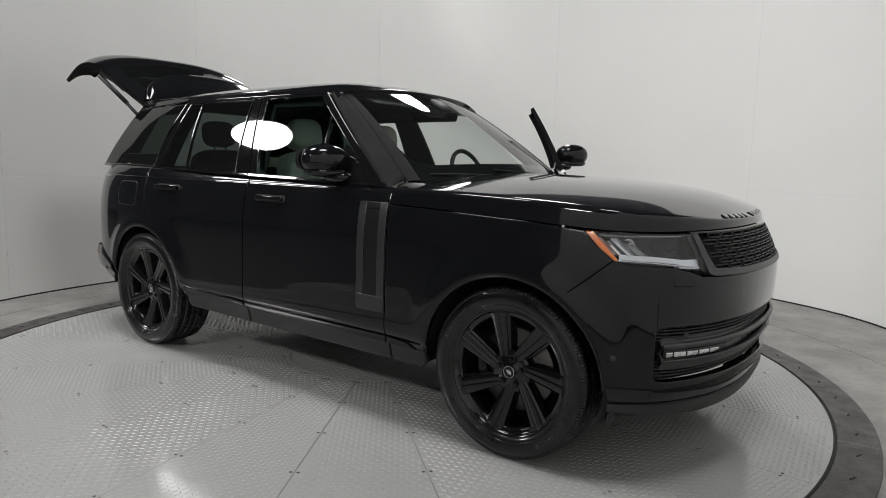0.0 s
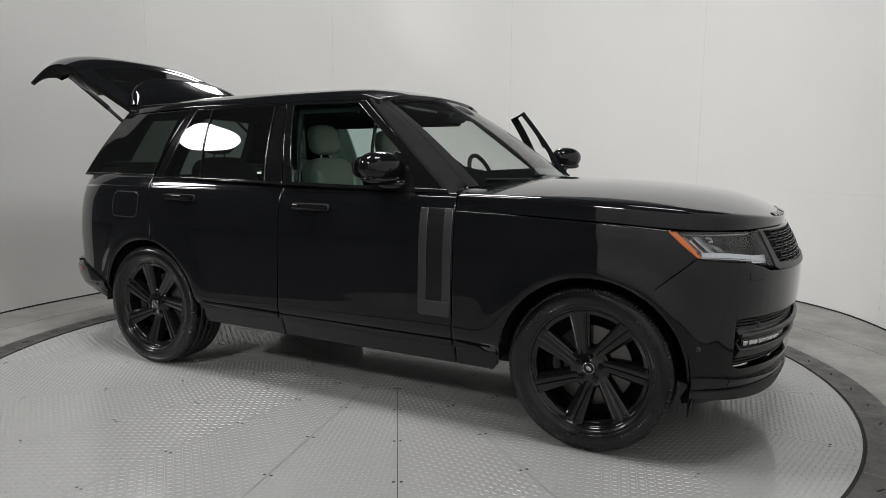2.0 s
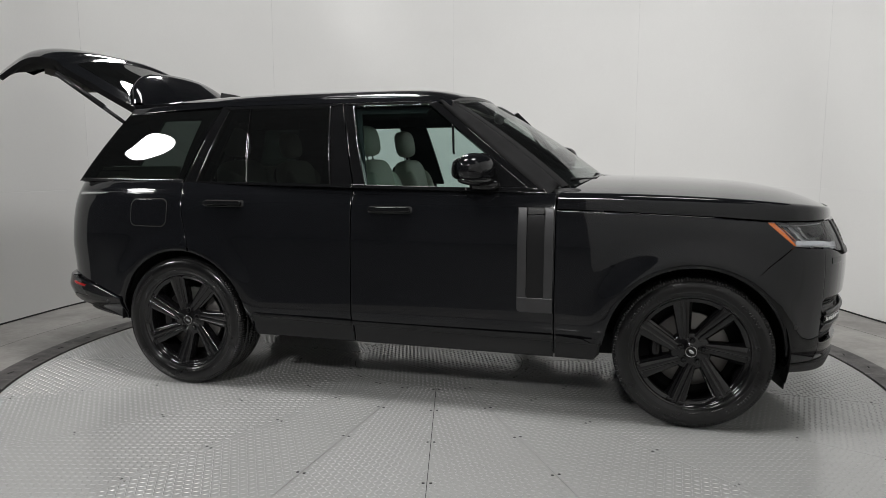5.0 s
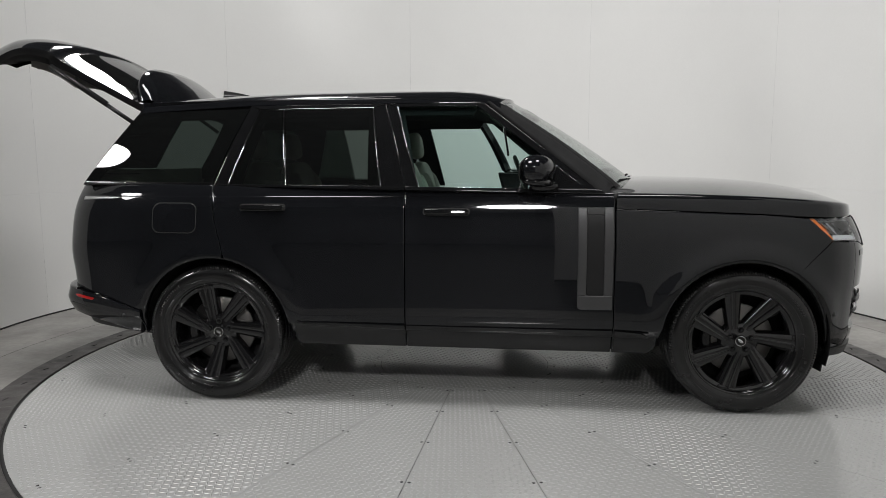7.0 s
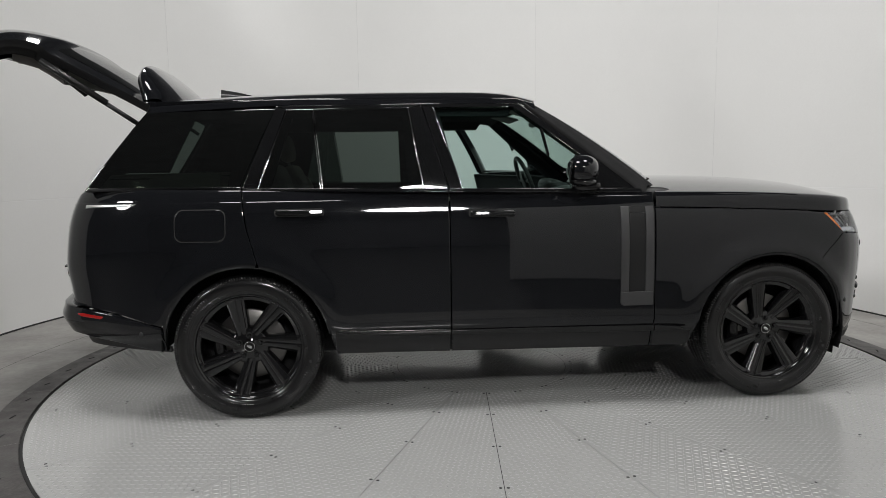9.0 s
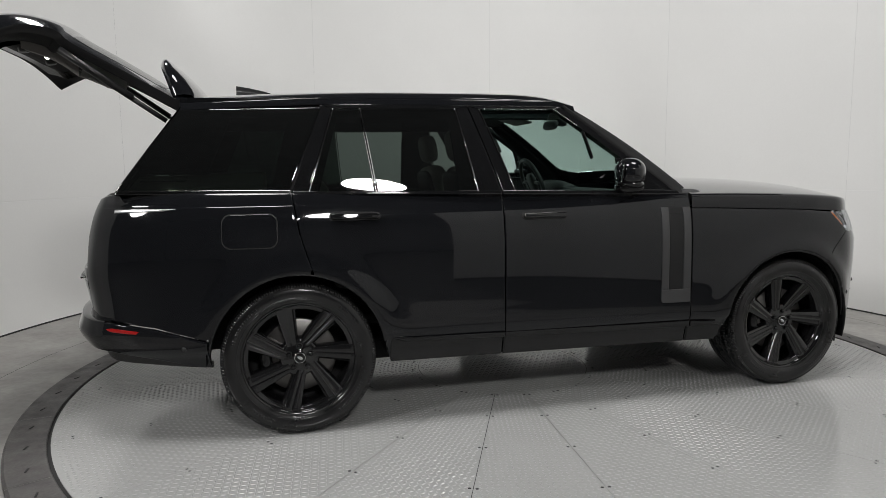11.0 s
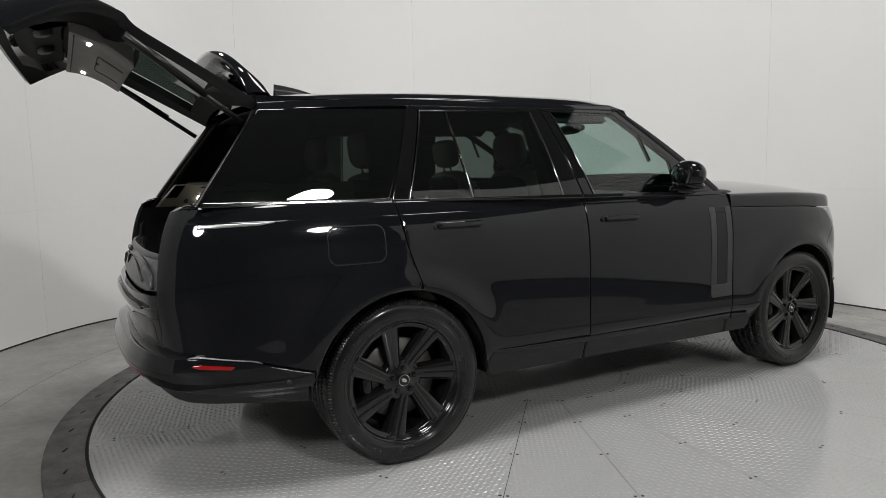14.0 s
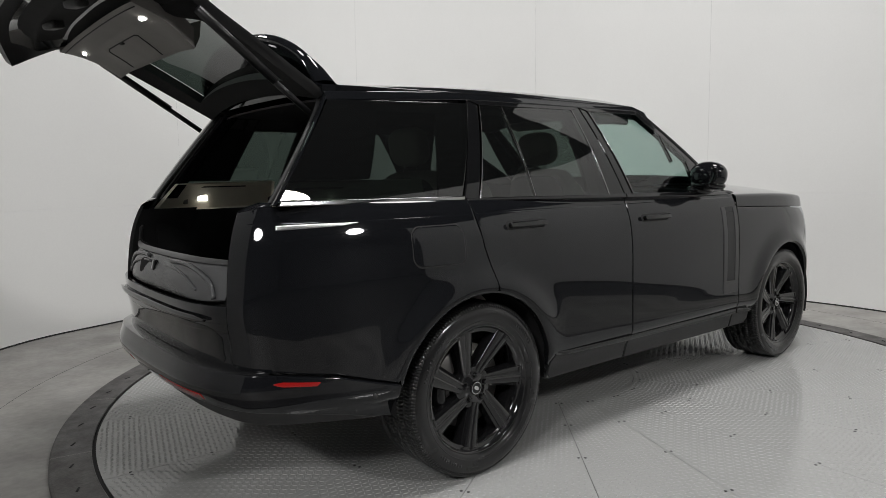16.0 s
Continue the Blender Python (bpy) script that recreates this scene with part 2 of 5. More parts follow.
def body(u, z, out=0.0):
    u = u % TURN
    x, y = np.interp(u, arc, full[:, 0]), np.interp(u, arc, full[:, 1])
    tx, ty = np.interp(u, arc, tang[:, 0]), np.interp(u, arc, tang[:, 1])
    n = math.hypot(tx, ty)
    nx, ny = ty / n, -tx / n
    k = min(max((x - 1.45) / 0.4, 0), 1)
    lift = min(max((x - 0.8) / 1.0, 0), 1) * 0.05 + 0.03 * k * k * (3 - 2 * k)
    d = ny * ny * IN_SIDE(z + lift) + nx * nx * (IN_FRONT(z) if nx > 0 else IN_REAR(z))
    for wx in (WX, -WX):
        r = math.hypot(x - wx, z - WZ)
        d -= 0.024 * math.exp(-((r - 0.470) / (0.075 if r > 0.47 else 0.042)) ** 2) * min(max((z - 0.45) / 0.25, 0), 1) * ny * ny
    d -= out
    return Vector((x - nx * d, y - ny * d, z))


rx, ru = full[: len(half), 0], arc[: len(half)]


def us(x):
    """Place along the outline of x on the near side."""
    return float(np.interp(x, rx, ru))


def uf(y):
    """The same of a (negative) y across the front."""
    k = len(half) // 2
    return float(np.interp(y, full[k:len(half), 1], ru[k:]))


def ur(y):
    """The same of a (negative) y across the rear."""
    k = len(half) // 5
    return float(np.interp(-y, -full[:k, 1], ru[:k]))


LEVELS = [0.3, 0.36, 0.42, 0.44, 0.46, 0.48, 0.50, 0.53, 0.56, 0.585, 0.61, 0.635, 0.66, 0.685, 0.71, 0.735, 0.76, 0.78, 0.80, 0.82, 0.84, 0.86, 0.88, 0.90, 0.92, 0.94, 0.96, 0.98, 1.01, 1.04, 1.08, 1.11, 1.14, 1.16, 1.18, 1.192, 1.200, 1.2028, 1.2048, 1.2068, 1.212, 1.22, 1.228, 1.236, 1.244, 1.252, 1.26]


def patch(fn, lo, hi, step=0.03, rows=12, thick=0.014, edge=0.0016, build=None, centre=(0, 0, 0.9), levels=None):
    """A panel on the surface fn(a, b) between two outlines lo and hi, each of (a, b) in rising a, with rolled edges and a rim."""
    lo, hi = np.array(lo, float), np.array(hi, float)
    a0, a1 = max(lo[0, 0], hi[0, 0]), min(lo[-1, 0], hi[-1, 0])
    n = max(2, int((a1 - a0) / step))
    A = set(np.linspace(a0, a1, n + 1)) | {a for a in lo[:, 0] if a0 < a < a1} | {a for a in hi[:, 0] if a0 < a < a1} | {a0 + 0.003, a1 - 0.003, a0 + 0.0055, a1 - 0.0055}
    A = sorted(A)
    A = [A[0]] + [b for a, b in zip(A, A[1:]) if b - a > 0.0008]
    build = build or Build()
    P, N = [], []
    for a in A:
        l, h = np.interp(a, lo[:, 0], lo[:, 1]), np.interp(a, hi[:, 0], hi[:, 1])
        e = min(0.003 / max(h - l, 1e-4), 0.2)
        T = [0.0, e] + list(np.linspace(1.8 * e, 1 - 1.8 * e, rows)) + [1 - e, 1.0]
        if levels:
            T = [0.0, e] + [min(max((q - l) / max(h - l, 1e-4), e * (1.8 + k * 0.002)), 1 - e * (2.0 - k * 0.002)) for k, q in enumerate(levels)] + [1 - e, 1.0]
        col, nor = [], []
        for t in T:
            b = l + (h - l) * t
            p = fn(a, b)
            du, dv = fn(a + 0.002, b) - p, fn(a, b + 0.002) - p
            m = du.cross(dv)
            m = m.normalized() if m.length > 0 else Vector((0, 0, 1))
            col.append(p)
            nor.append(m)
        P.append(col)
        N.append(nor)
    i, j = len(A) // 2, len(P[0]) // 2
    sign = 1 if N[i][j].dot(P[i][j] - Vector(centre)) > 0 else -1
    R, C = len(P), len(P[0])
    for i in range(R):
        for j in range(C):
            if i in (0, R - 1) or j in (0, C - 1):
                P[i][j] = P[i][j] - N[i][j] * sign * edge
    build.grid(P, flip=sign > 0)
    loop = [(i, 0) for i in range(R)] + [(R - 1, j) for j in range(1, C)] + [(i, C - 1) for i in range(R - 2, -1, -1)] + [(0, j) for j in range(C - 2, 0, -1)]
    top, m = len(build.v), len(loop)
    build.v += [tuple(P[i][j]) for i, j in loop]
    build.v += [tuple(P[i][j] - N[i][j] * sign * thick) for i, j in loop]
    for k in range(m):
        q = (k + 1) % m
        f = (top + k, top + q, top + m + q, top + m + k)
        build.f.append(f if sign > 0 else f[::-1])
    return build


def near(pts):
    """Outline given by x on the near flank, as places along the outline."""
    return [(us(x), z) for x, z in pts]


def sided(pts, s):
    """The outline on the near (s=-1) or far (s=1) flank."""
    return pts if s < 0 else [(TURN - u, z) for u, z in reversed(pts)]


def both(pts):
    """An outline that ends at the front middle, carried on to the far side."""
    return pts + [(TURN - u, z) for u, z in reversed(pts) if abs(u - MID) > 1e-6]


def rounded(a0, b0, a1, b1, r, n=6):
    """Lower and upper outline of a rounded box."""
    c = [(r - r * math.cos(t), r - r * math.sin(t)) for t in np.linspace(0, math.pi / 2, n + 1)]
    lo = [(a0 + x, b0 + y) for x, y in c] + [(a1 - x, b0 + y) for x, y in reversed(c)]
    return lo, [(a, b1 + b0 - b) for a, b in lo]


ARCH = 0.456


def arch(wx, x0, x1, n=16, extra=0.0):
    """Points on the wheel arch between two x."""
    r = ARCH + extra
    return [(x, WZ + math.sqrt(max(r * r - (x - wx) ** 2, 0))) for x in np.linspace(x0, x1, n)]


car = thing("suv", "black luxury suv with raised tailgate and one open door", "car")


def add_flank(s):
    # front wing
    wing_lo = near([(0.793, 0.324), (1.0, 0.322), (1.032, 0.36), (1.0345, 0.45)] + arch(WX, 1.04, 1.763, 22) + [(1.80, 0.83), (1.962, 0.968)])
    wing_hi = near([(0.793, 1.136), (1.0, 1.130), (1.28, 1.119), (1.577, 1.107), (1.835, 1.086), (1.90, 1.025), (1.962, 0.972)])
    patch(body, sided(wing_lo, s), sided(wing_hi, s), 0.02, levels=LEVELS).ob("front_wing", PAINT, car)
    # quarter panel
    q_lo = [(ur(-0.735), 0.60), (us(-2.42), 0.635)] + near([(-2.2, 0.605), (-1.955, 0.535), (-1.945, 0.545)] + arch(-WX, -1.94, -1.432, 20) + [(-1.427, 0.875)])
    q_hi = [(ur(-0.735), 1.250), (us(-2.45), 1.270), (us(-2.3), 1.275)] + near([(-2.0, 1.278), (-1.513, 1.270), (-1.48, 1.06), (-1.427, 0.887)])
    patch(body, sided(q_lo, s), sided(q_hi, s), 0.02, levels=LEVELS).ob("quarter_panel", PAINT, car)
    # rear door
    r_lo = near([(-1.507, 1.258), (-1.472, 1.05), (-1.42, 0.877)] + arch(-WX, -1.412, -1.034, 16) + [(-1.030, 0.40), (-1.012, 0.342), (-0.377, 0.334)])
    r_hi = near([(-1.507, 1.268), (-0.377, 1.246)])
    rear = patch(body, sided(r_lo, s), sided(r_hi, s), 0.02, levels=LEVELS).ob("rear_door", PAINT, car)
    f_lo = near([(-0.3705, 0.334), (0.787, 0.324)])
    f_hi = near([(-0.3705, 1.246), (0.787, 1.224)])
    front = patch(body, sided(f_lo, s), sided(f_hi, s), levels=LEVELS).ob("front_door", PAINT, car, "" if s < 0 else "black door swung wide open")
    return rear, front


rear_door_n, front_door_n = add_flank(-1)
rear_door_f, front_door_f = add_flank(1)


def g_half(x, z):
    s = (z - 1.26) / 0.505
    b = GB(x)
    return b + (GT(x) - b) * s + 0.080 * max(s, 0) * max(1 - s, 0)


GB = function([(-2.6, 0.74), (-2.4, 0.80), (-2.0, 0.862), (-1.5, 0.905), (-1.0, 0.93), (-0.4, 0.945), (0.0, 0.945), (0.6, 0.93), (1.1, 0.90)])
GT = function([(-2.6, 0.56), (-2.4, 0.585), (-2.05, 0.63), (-1.8, 0.668), (-1.3, 0.708), (-0.9, 0.713), (-0.5, 0.713), (-0.1, 0.704), (0.25, 0.684), (0.6, 0.652), (1.1, 0.57)])


def green(s, out=0.0):
    return lambda x, z: Vector((x, s * (g_half(x, z) + out), z))


def quad(fn, bl, br, tr, tl, step=0.04, rows=8, thick=0.006, edge=0.0005, build=None):
    """A four-cornered panel on a flank surface."""
    w = max(math.dist(bl, br), math.dist(tl, tr))
    h = max(math.dist(bl, tl), math.dist(br, tr))

    def at(a, b):
        s, t = a / w, b / h
        x = (bl[0] * (1 - s) + br[0] * s) * (1 - t) + (tl[0] * (1 - s) + tr[0] * s) * t
        z = (bl[1] * (1 - s) + br[1] * s) * (1 - t) + (tl[1] * (1 - s) + tr[1] * s) * t
        return fn(x, z)
    return patch(at, [(0, 0), (w, 0)], [(0, h), (w, h)], step, rows, thick, edge, build)


def add_glass(s, door_f, door_r):
    fn, pro = green(s), green(s, 0.004)
    if s < 0:  # the far ones are wound down
        quad(pro, (-0.30, 1.258), (0.655, 1.245), (0.03, 1.726), (-0.445, 1.722)).ob("window", GLASS_FRONT, door_f, "clear greenish side glass")
        quad(pro, (-1.062, 1.264), (-0.512, 1.260), (-0.585, 1.722), (-1.118, 1.717)).ob("window", GLASS_DARK, door_r, "dark tinted side glass")
    quad(pro, (-1.42, 1.270), (-1.078, 1.264), (-1.132, 1.715), (-1.268, 1.713)).ob("window", GLASS_DARK, door_r, "dark tinted side glass")
    quad(pro, (-2.365, 1.290), (-1.52, 1.284), (-1.338, 1.719), (-2.06, 1.704)).ob("quarter_window", GLASS_REAR, car, "dark tinted rear quarter glass")
    # posts and frames between the panes
    quad(fn, (-0.512, 1.258), (-0.376, 1.257), (-0.513, 1.740), (-0.587, 1.740), 0.02, 8, 0.05, 0.0015).ob("pillar_trim", GLOSS, door_r)
    quad(fn, (-0.369, 1.257), (-0.297, 1.256), (-0.443, 1.740), (-0.506, 1.740), 0.02, 8, 0.05, 0.0015).ob("pillar_trim", GLOSS, door_f)
    quad(fn, (-1.508, 1.270), (-1.424, 1.268), (-1.270, 1.735), (-1.333, 1.735), 0.02, 8, 0.05, 0.0008).ob("pillar_trim", GLOSS, door_r)
    quad(green(s, 0.006), (-1.072, 1.262), (-1.066, 1.262), (-1.121, 1.716), (-1.127, 1.716), 0.01, 8, 0.02, 0.001).ob("window_bar", DARKCHROME, door_r)
    quad(green(s, 0.007), (-0.300, 1.258), (-0.296, 1.258), (-0.441, 1.722), (-0.445, 1.722), 0.01, 8, 0.02, 0.001).ob("window_bar", DARKCHROME, door_f)
    quad(green(s, 0.007), (-0.516, 1.262), (-0.512, 1.262), (-0.585, 1.722), (-0.589, 1.722), 0.01, 8, 0.02, 0.001).ob("window_bar", DARKCHROME, door_r)
    quad(green(s, 0.007), (-1.423, 1.270), (-1.418, 1.270), (-1.266, 1.713), (-1.271, 1.713), 0.01, 8, 0.02, 0.001).ob("window_bar", DARKCHROME, door_r)
    quad(green(s, 0.005), (-0.443, 1.722), (0.03, 1.726), (0.05, 1.743), (-0.505, 1.740), 0.03, 4, 0.03, 0.0012).ob("window_frame", GLOSS, door_f)
    quad(green(s, 0.005), (0.640, 1.243), (0.700, 1.242), (0.065, 1.743), (0.020, 1.728), 0.03, 8, 0.03, 0.0012).ob("window_frame", GLOSS, door_f)
    quad(green(s, 0.007), (0.20, 1.44), (0.212, 1.44), (0.188, 1.592), (0.176, 1.60), 0.01, 6, 0.02, 0.001).ob("window_bar", GLOSS, door_f)
    quad(green(s, 0.008), (0.36, 1.252), (0.640, 1.246), (0.40, 1.432), (0.36, 1.44), 0.03, 6, 0.02, 0.0012).ob("mirror_sail", GLOSS, door_f)
    quad(green(s, 0.005), (-1.270, 1.716), (-0.585, 1.722), (-0.513, 1.740), (-1.325, 1.736), 0.03, 4, 0.03, 0.0012).ob("window_frame", GLOSS, door_r)
    # belt mouldings
    quad(green(s, 0.012), (-0.374, 1.243), (0.74, 1.222), (0.72, 1.243), (-0.374, 1.262), 0.05, 4, 0.03, 0.0012).ob("belt_moulding", GLOSS, door_f)
    quad(green(s, 0.012), (-1.505, 1.265), (-0.38, 1.243), (-0.38, 1.262), (-1.505, 1.276), 0.05, 4, 0.03, 0.0012).ob("belt_moulding", GLOSS, door_r)
    quad(green(s, 0.010), (-2.375, 1.272), (-1.515, 1.268), (-1.512, 1.284), (-2.355, 1.290), 0.05, 4, 0.03, 0.0012).ob("belt_moulding", DARKCHROME, car, "bright metal strip under the quarter glass")
    # roof rail over the doors
    patch(fn, [(-2.06, 1.704), (-1.336, 1.738), (-0.5, 1.742), (0.05, 1.746), (0.16, 1.71)], [(-2.06, 1.742), (-1.336, 1.777), (-0.5, 1.787), (0.05, 1.777), (0.16, 1.747)], 0.05, 5, 0.04).ob("roof_rail", PAINT, car)


add_glass(-1, front_door_n, rear_door_n)
add_glass(1, front_door_f, rear_door_f)

# ---- roof ----
RC = function([(-2.2, 1.755), (-2.05, 1.778), (-1.8, 1.815), (-1.4, 1.842), (-1.0, 1.856), (-0.5, 1.861), (-0.2, 1.860), (-0.1, 1.855), (0.0, 1.842), (0.1, 1.818), (0.2, 1.783)])


def roof_at(x, v):
    w = g_half(x, 1.775) + 0.004
    y = v * w
    return Vector((x + 0.10 * (1 - v * v) * max(0, (x + 0.4) / 0.6) - 0.03 * (1 - v * v) * max(0, (-1.5 - x) / 0.6), y, RC(x) - (RC(x) - 1.772 + 0.16 * max(0, x)) * (0.45 * v * v + 0.55 * abs(v) ** 6)))


patch(roof_at, [(-2.06, -1), (0.16, -1)], [(-2.06, 1), (0.16, 1)], 0.06, 26, 0.03, centre=(0, 0, 1)).ob("roof", PAINT, car)
fin = Build()
fin.grid([[Vector((-1.80 + 0.27 * t, w * (1 - t) ** 0.6 * (1 - h), RC(-1.8 + 0.27 * t) - 0.004 + h * 0.098 * (1 - t) ** 0.62)) for t in np.linspace(0, 1, 8)] for w, h in ((-0.045, 0), (-0.03, 0.6), (0.0, 1), (0.03, 0.6), (0.045, 0))])
fin.ob("roof_antenna", GRILLEM, car)

# ---- windscreen and posts ----


def screen_at(v, t, out=0.0):
    wb, wt = 0.865, 0.662
    yb, yt = v * wb, v * wt
    q = 1 - v * v
    b = Vector((0.815 + 0.225 * q, yb, 1.252 + 0.026 * q))
    u = Vector((0.125 + 0.130 * q, yt, 1.750 + 0.036 * q))
    p = b.lerp(u, t)
    bow = 0.035 * 4 * t * (1 - t)
    return p + Vector((0.55, 0, 0.8)) * (bow * 0.6 + out)


patch(screen_at, [(-1, 0), (1, 0)], [(-1, 1), (1, 1)], 0.1, 14, 0.008, 0.0005).ob("windscreen", GLASS_CLEAR, car, "clear raked windscreen")
band = Build()
for lo, hi in (([(-1, -0.02), (1, -0.02)], [(-1, 0.17), (-0.8, 0.145), (0.8, 0.145), (1, 0.17)]), ([(-1, 0.14), (-0.80, 0.14)], [(-1, 0.99), (-0.975, 0.99), (-0.955, 0.50), (-0.90, 0.20), (-0.80, 0.15)]), ([(0.80, 0.14), (1, 0.14)], [(0.80, 0.15), (0.90, 0.20), (0.955, 0.50), (0.975, 0.99), (1, 0.99)])):
    patch(lambda v, t: screen_at(v, t, -0.006), lo, hi, 0.1, 8, 0.004, 0, build=band)
band.ob("windscreen_border", GLOSS, car)
for s in (-1, 1):
    rows = []
    for t in np.linspace(-0.03, 1.0, 22):
        a = screen_at(s, max(t, 0)) + Vector((0.03 * min(t, 0) / 0.03, 0, 0))
        x = 0.72 + (0.085 - 0.72) * t
        z = 1.222 + (1.748 - 1.222) * t
        b = Vector((x, s * (g_half(x, z) + 0.008), z))
        m = b.lerp(a, 0.72) + Vector((0.004, s * 0.012, 0.004))
        rows.append([a - Vector((0.02, 0, 0.02)), a, a.lerp(m, 0.5) + Vector((0.002, s * 0.002, 0.002)), m, m.lerp(b, 0.3) + Vector((0.001, s * 0.002, 0.001)), m.lerp(b, 0.65) + Vector((0, s * 0.001, 0)), b, b - Vector((0.02, s * 0.05, 0.02))])
    Build().grid(rows, flip=s > 0).ob("windscreen_pillar", LINER, car)
    rows = []
    for t in np.linspace(0.0, 1.0, 20):
        e = [screen_at(s * (1.006 - w), t, h) for w, h in ((0.0, -0.004), (0.0, 0.003), (0.012, 0.006), (0.062, 0.006), (0.070, 0.004), (0.071, -0.002))]
        rows.append(e)
    Build().grid(rows, flip=s > 0).ob("screen_edge_trim", LINER, car)

# ---- bonnet ----
EDGE_Z = function([(0.75, 1.142), (1.0, 1.136), (1.28, 1.125), (1.577, 1.113), (1.85, 1.096), (2.1, 1.09), (2.4, 1.094)])
HC = function([(0.6, 1.305), (0.85, 1.305), (1.2, 1.302), (1.5, 1.293), (1.8, 1.272), (2.0, 1.242), (2.15, 1.200), (2.26, 1.15), (2.4, 1.09)])


def bonnet_at(u, f):
    px = float(np.interp(u % TURN, arc, full[:, 0]))
    e = body(u, EDGE_Z(px))
    k = (px - 0.795) / (2.387 - 0.795)
    spine = Vector((1.06 + 0.90 * max(k, 0) ** 0.9, 0, 0))
    x = e.x + (spine.x - e.x) * f
    y = e.y + (spine.y - e.y) * f
    g = 0.74 * (1 - (1 - f) ** 150) + 0.26 * (1 - (1 - f) ** 3.0)
    top = HC(x) - 0.045 * (abs(y) / 0.85) ** 2.2
    z = e.z + (max(top, e.z) - e.z) * g
    return Vector((x, y, z))


rows_f = [0, 0.0008, 0.0018, 0.003, 0.0045, 0.006, 0.009, 0.012, 0.016, 0.020, 0.027, 0.035, 0.045, 0.057, 0.07, 0.095, 0.13, 0.18, 0.25, 0.35, 0.47, 0.6, 0.75, 0.88, 1.0]
us0 = us(0.797)
cols = [us0] + list(np.linspace(us0, TURN - us0, 121))[1:-1] + [TURN - us0]
hood = Build()
pts = [[bonnet_at(u, f) for f in rows_f] for u in cols]
hood.grid(pts, flip=False)
hood.grid([[row[0], row[0] * 0.985 + Vector((0, 0, 1.1 * 0.015))] for row in pts], flip=True)
hood.ob("bonnet", PAINT, car, "black clamshell bonnet")

# ---- front end ----
bump = Build()
VENT = uf(-0.845)
GRI = uf(-0.675)
arch_b = near(arch(WX, 1.768, 1.964, 12) + [(1.9665, 0.34)])
top_b = [(us(1.767), 0.803), (us(1.80), 0.8262), (us(1.965), 0.9642), (us(2.02), 0.955), (uf(-0.80), 0.944), (uf(-0.73), 0.925), (GRI, 0.903), (uf(-0.5), 0.897), (MID, 0.895)]
# corner, above the intake, below the intake
patch(body, sided([(u, z) for u, z in arch_b] + [(VENT, 0.335)], -1), [p for p in top_b if p[0] < VENT] + [(VENT, np.interp(VENT, [p[0] for p in top_b], [p[1] for p in top_b]))], 0.02, 14, 0.02, 0.0006, build=bump, levels=LEVELS)
lo = [(VENT, 0.665), (VENT + 0.012, 0.688), (VENT + 0.05, 0.694), (uf(-0.4), 0.70), (MID, 0.70)]
hi = [(VENT, np.interp(VENT, [p[0] for p in top_b], [p[1] for p in top_b]))] + [p for p in top_b if p[0] > VENT]
patch(body, both(lo), both(hi), 0.03, 10, 0.03, build=bump)
lo = [(VENT, 0.335), (MID, 0.335)]
hi = [(VENT, 0.485), (VENT + 0.015, 0.463), (VENT + 0.06, 0.456), (MID, 0.45)]
patch(body, both(lo), both(hi), 0.03, 8, 0.03, build=bump)
patch(body, sided([(u, z) for u, z in arch_b] + [(VENT, 0.335)], 1), sided([p for p in top_b if p[0] < VENT] + [(VENT, np.interp(VENT, [p[0] for p in top_b], [p[1] for p in top_b]))], 1), 0.02, 14, 0.02, 0.0006, build=bump, levels=LEVELS)
bumper = bump.ob("front_bumper", PAINT, car, "smooth black front bumper")
# lip below
lip = Build()
patch(lambda u, z: body(u, z, 0.012), both([(us(1.97), 0.315), (uf(-0.6), 0.285), (MID, 0.275)]), both([(us(1.97), 0.352), (uf(-0.6), 0.352), (MID, 0.345)]), 0.04, 6, 0.05, build=lip)
lip.ob("chin_spoiler", PLASTIC, bumper)
under = Build()
patch(lambda u, z: body(u, z, -0.05 - (0.31 - z) * 0.8), both([(us(1.98), 0.245), (MID, 0.235)]), both([(us(1.98), 0.31), (MID, 0.30)]), 0.06, 3, 0.03, build=under)
under.ob("undertray_lip", PLASTIC, bumper)
for s in (-1, 1):
    Build().box(pose(1.945, s * 0.80, 0.268, 0, 8, -8 * s), 0.008, 0.22, 0.085, 0.003).ob("splash_flap", PLASTIC, bumper)
# intake: dark backing, thin slats, two satin blades, lamp strip
back = Build()
patch(lambda u, z: body(u, z, -0.055), both([(VENT - 0.01, 0.455), (MID, 0.445)]), both([(VENT - 0.01, 0.695), (MID, 0.705)]), 0.05, 6, 0.01, build=back)
back.ob("intake_backing", LINER, bumper)
for z in (0.475, 0.49, 0.505, 0.52, 0.535, 0.632, 0.646, 0.660, 0.674):
    b = Build()
    patch(lambda u, q: body(u, q, -0.022), both([(VENT + 0.01, z), (MID, z)]), both([(VENT + 0.01, z + 0.006), (MID, z + 0.006)]), 0.06, 2, 0.02, build=b)
    b.ob("intake_slat", PLASTIC, bumper)
for u in list(np.linspace(VENT + 0.06, MID, 9)) + [TURN - q for q in np.linspace(VENT + 0.06, MID, 9)[:-1]]:
    b = Build()
    patch(lambda p, q: body(p, q, -0.027), [(u - 0.003, 0.47), (u + 0.003, 0.47)], [(u - 0.003, 0.69), (u + 0.003, 0.69)], 0.01, 4, 0.01, build=b)
    b.ob("intake_rib", PLASTIC, bumper)
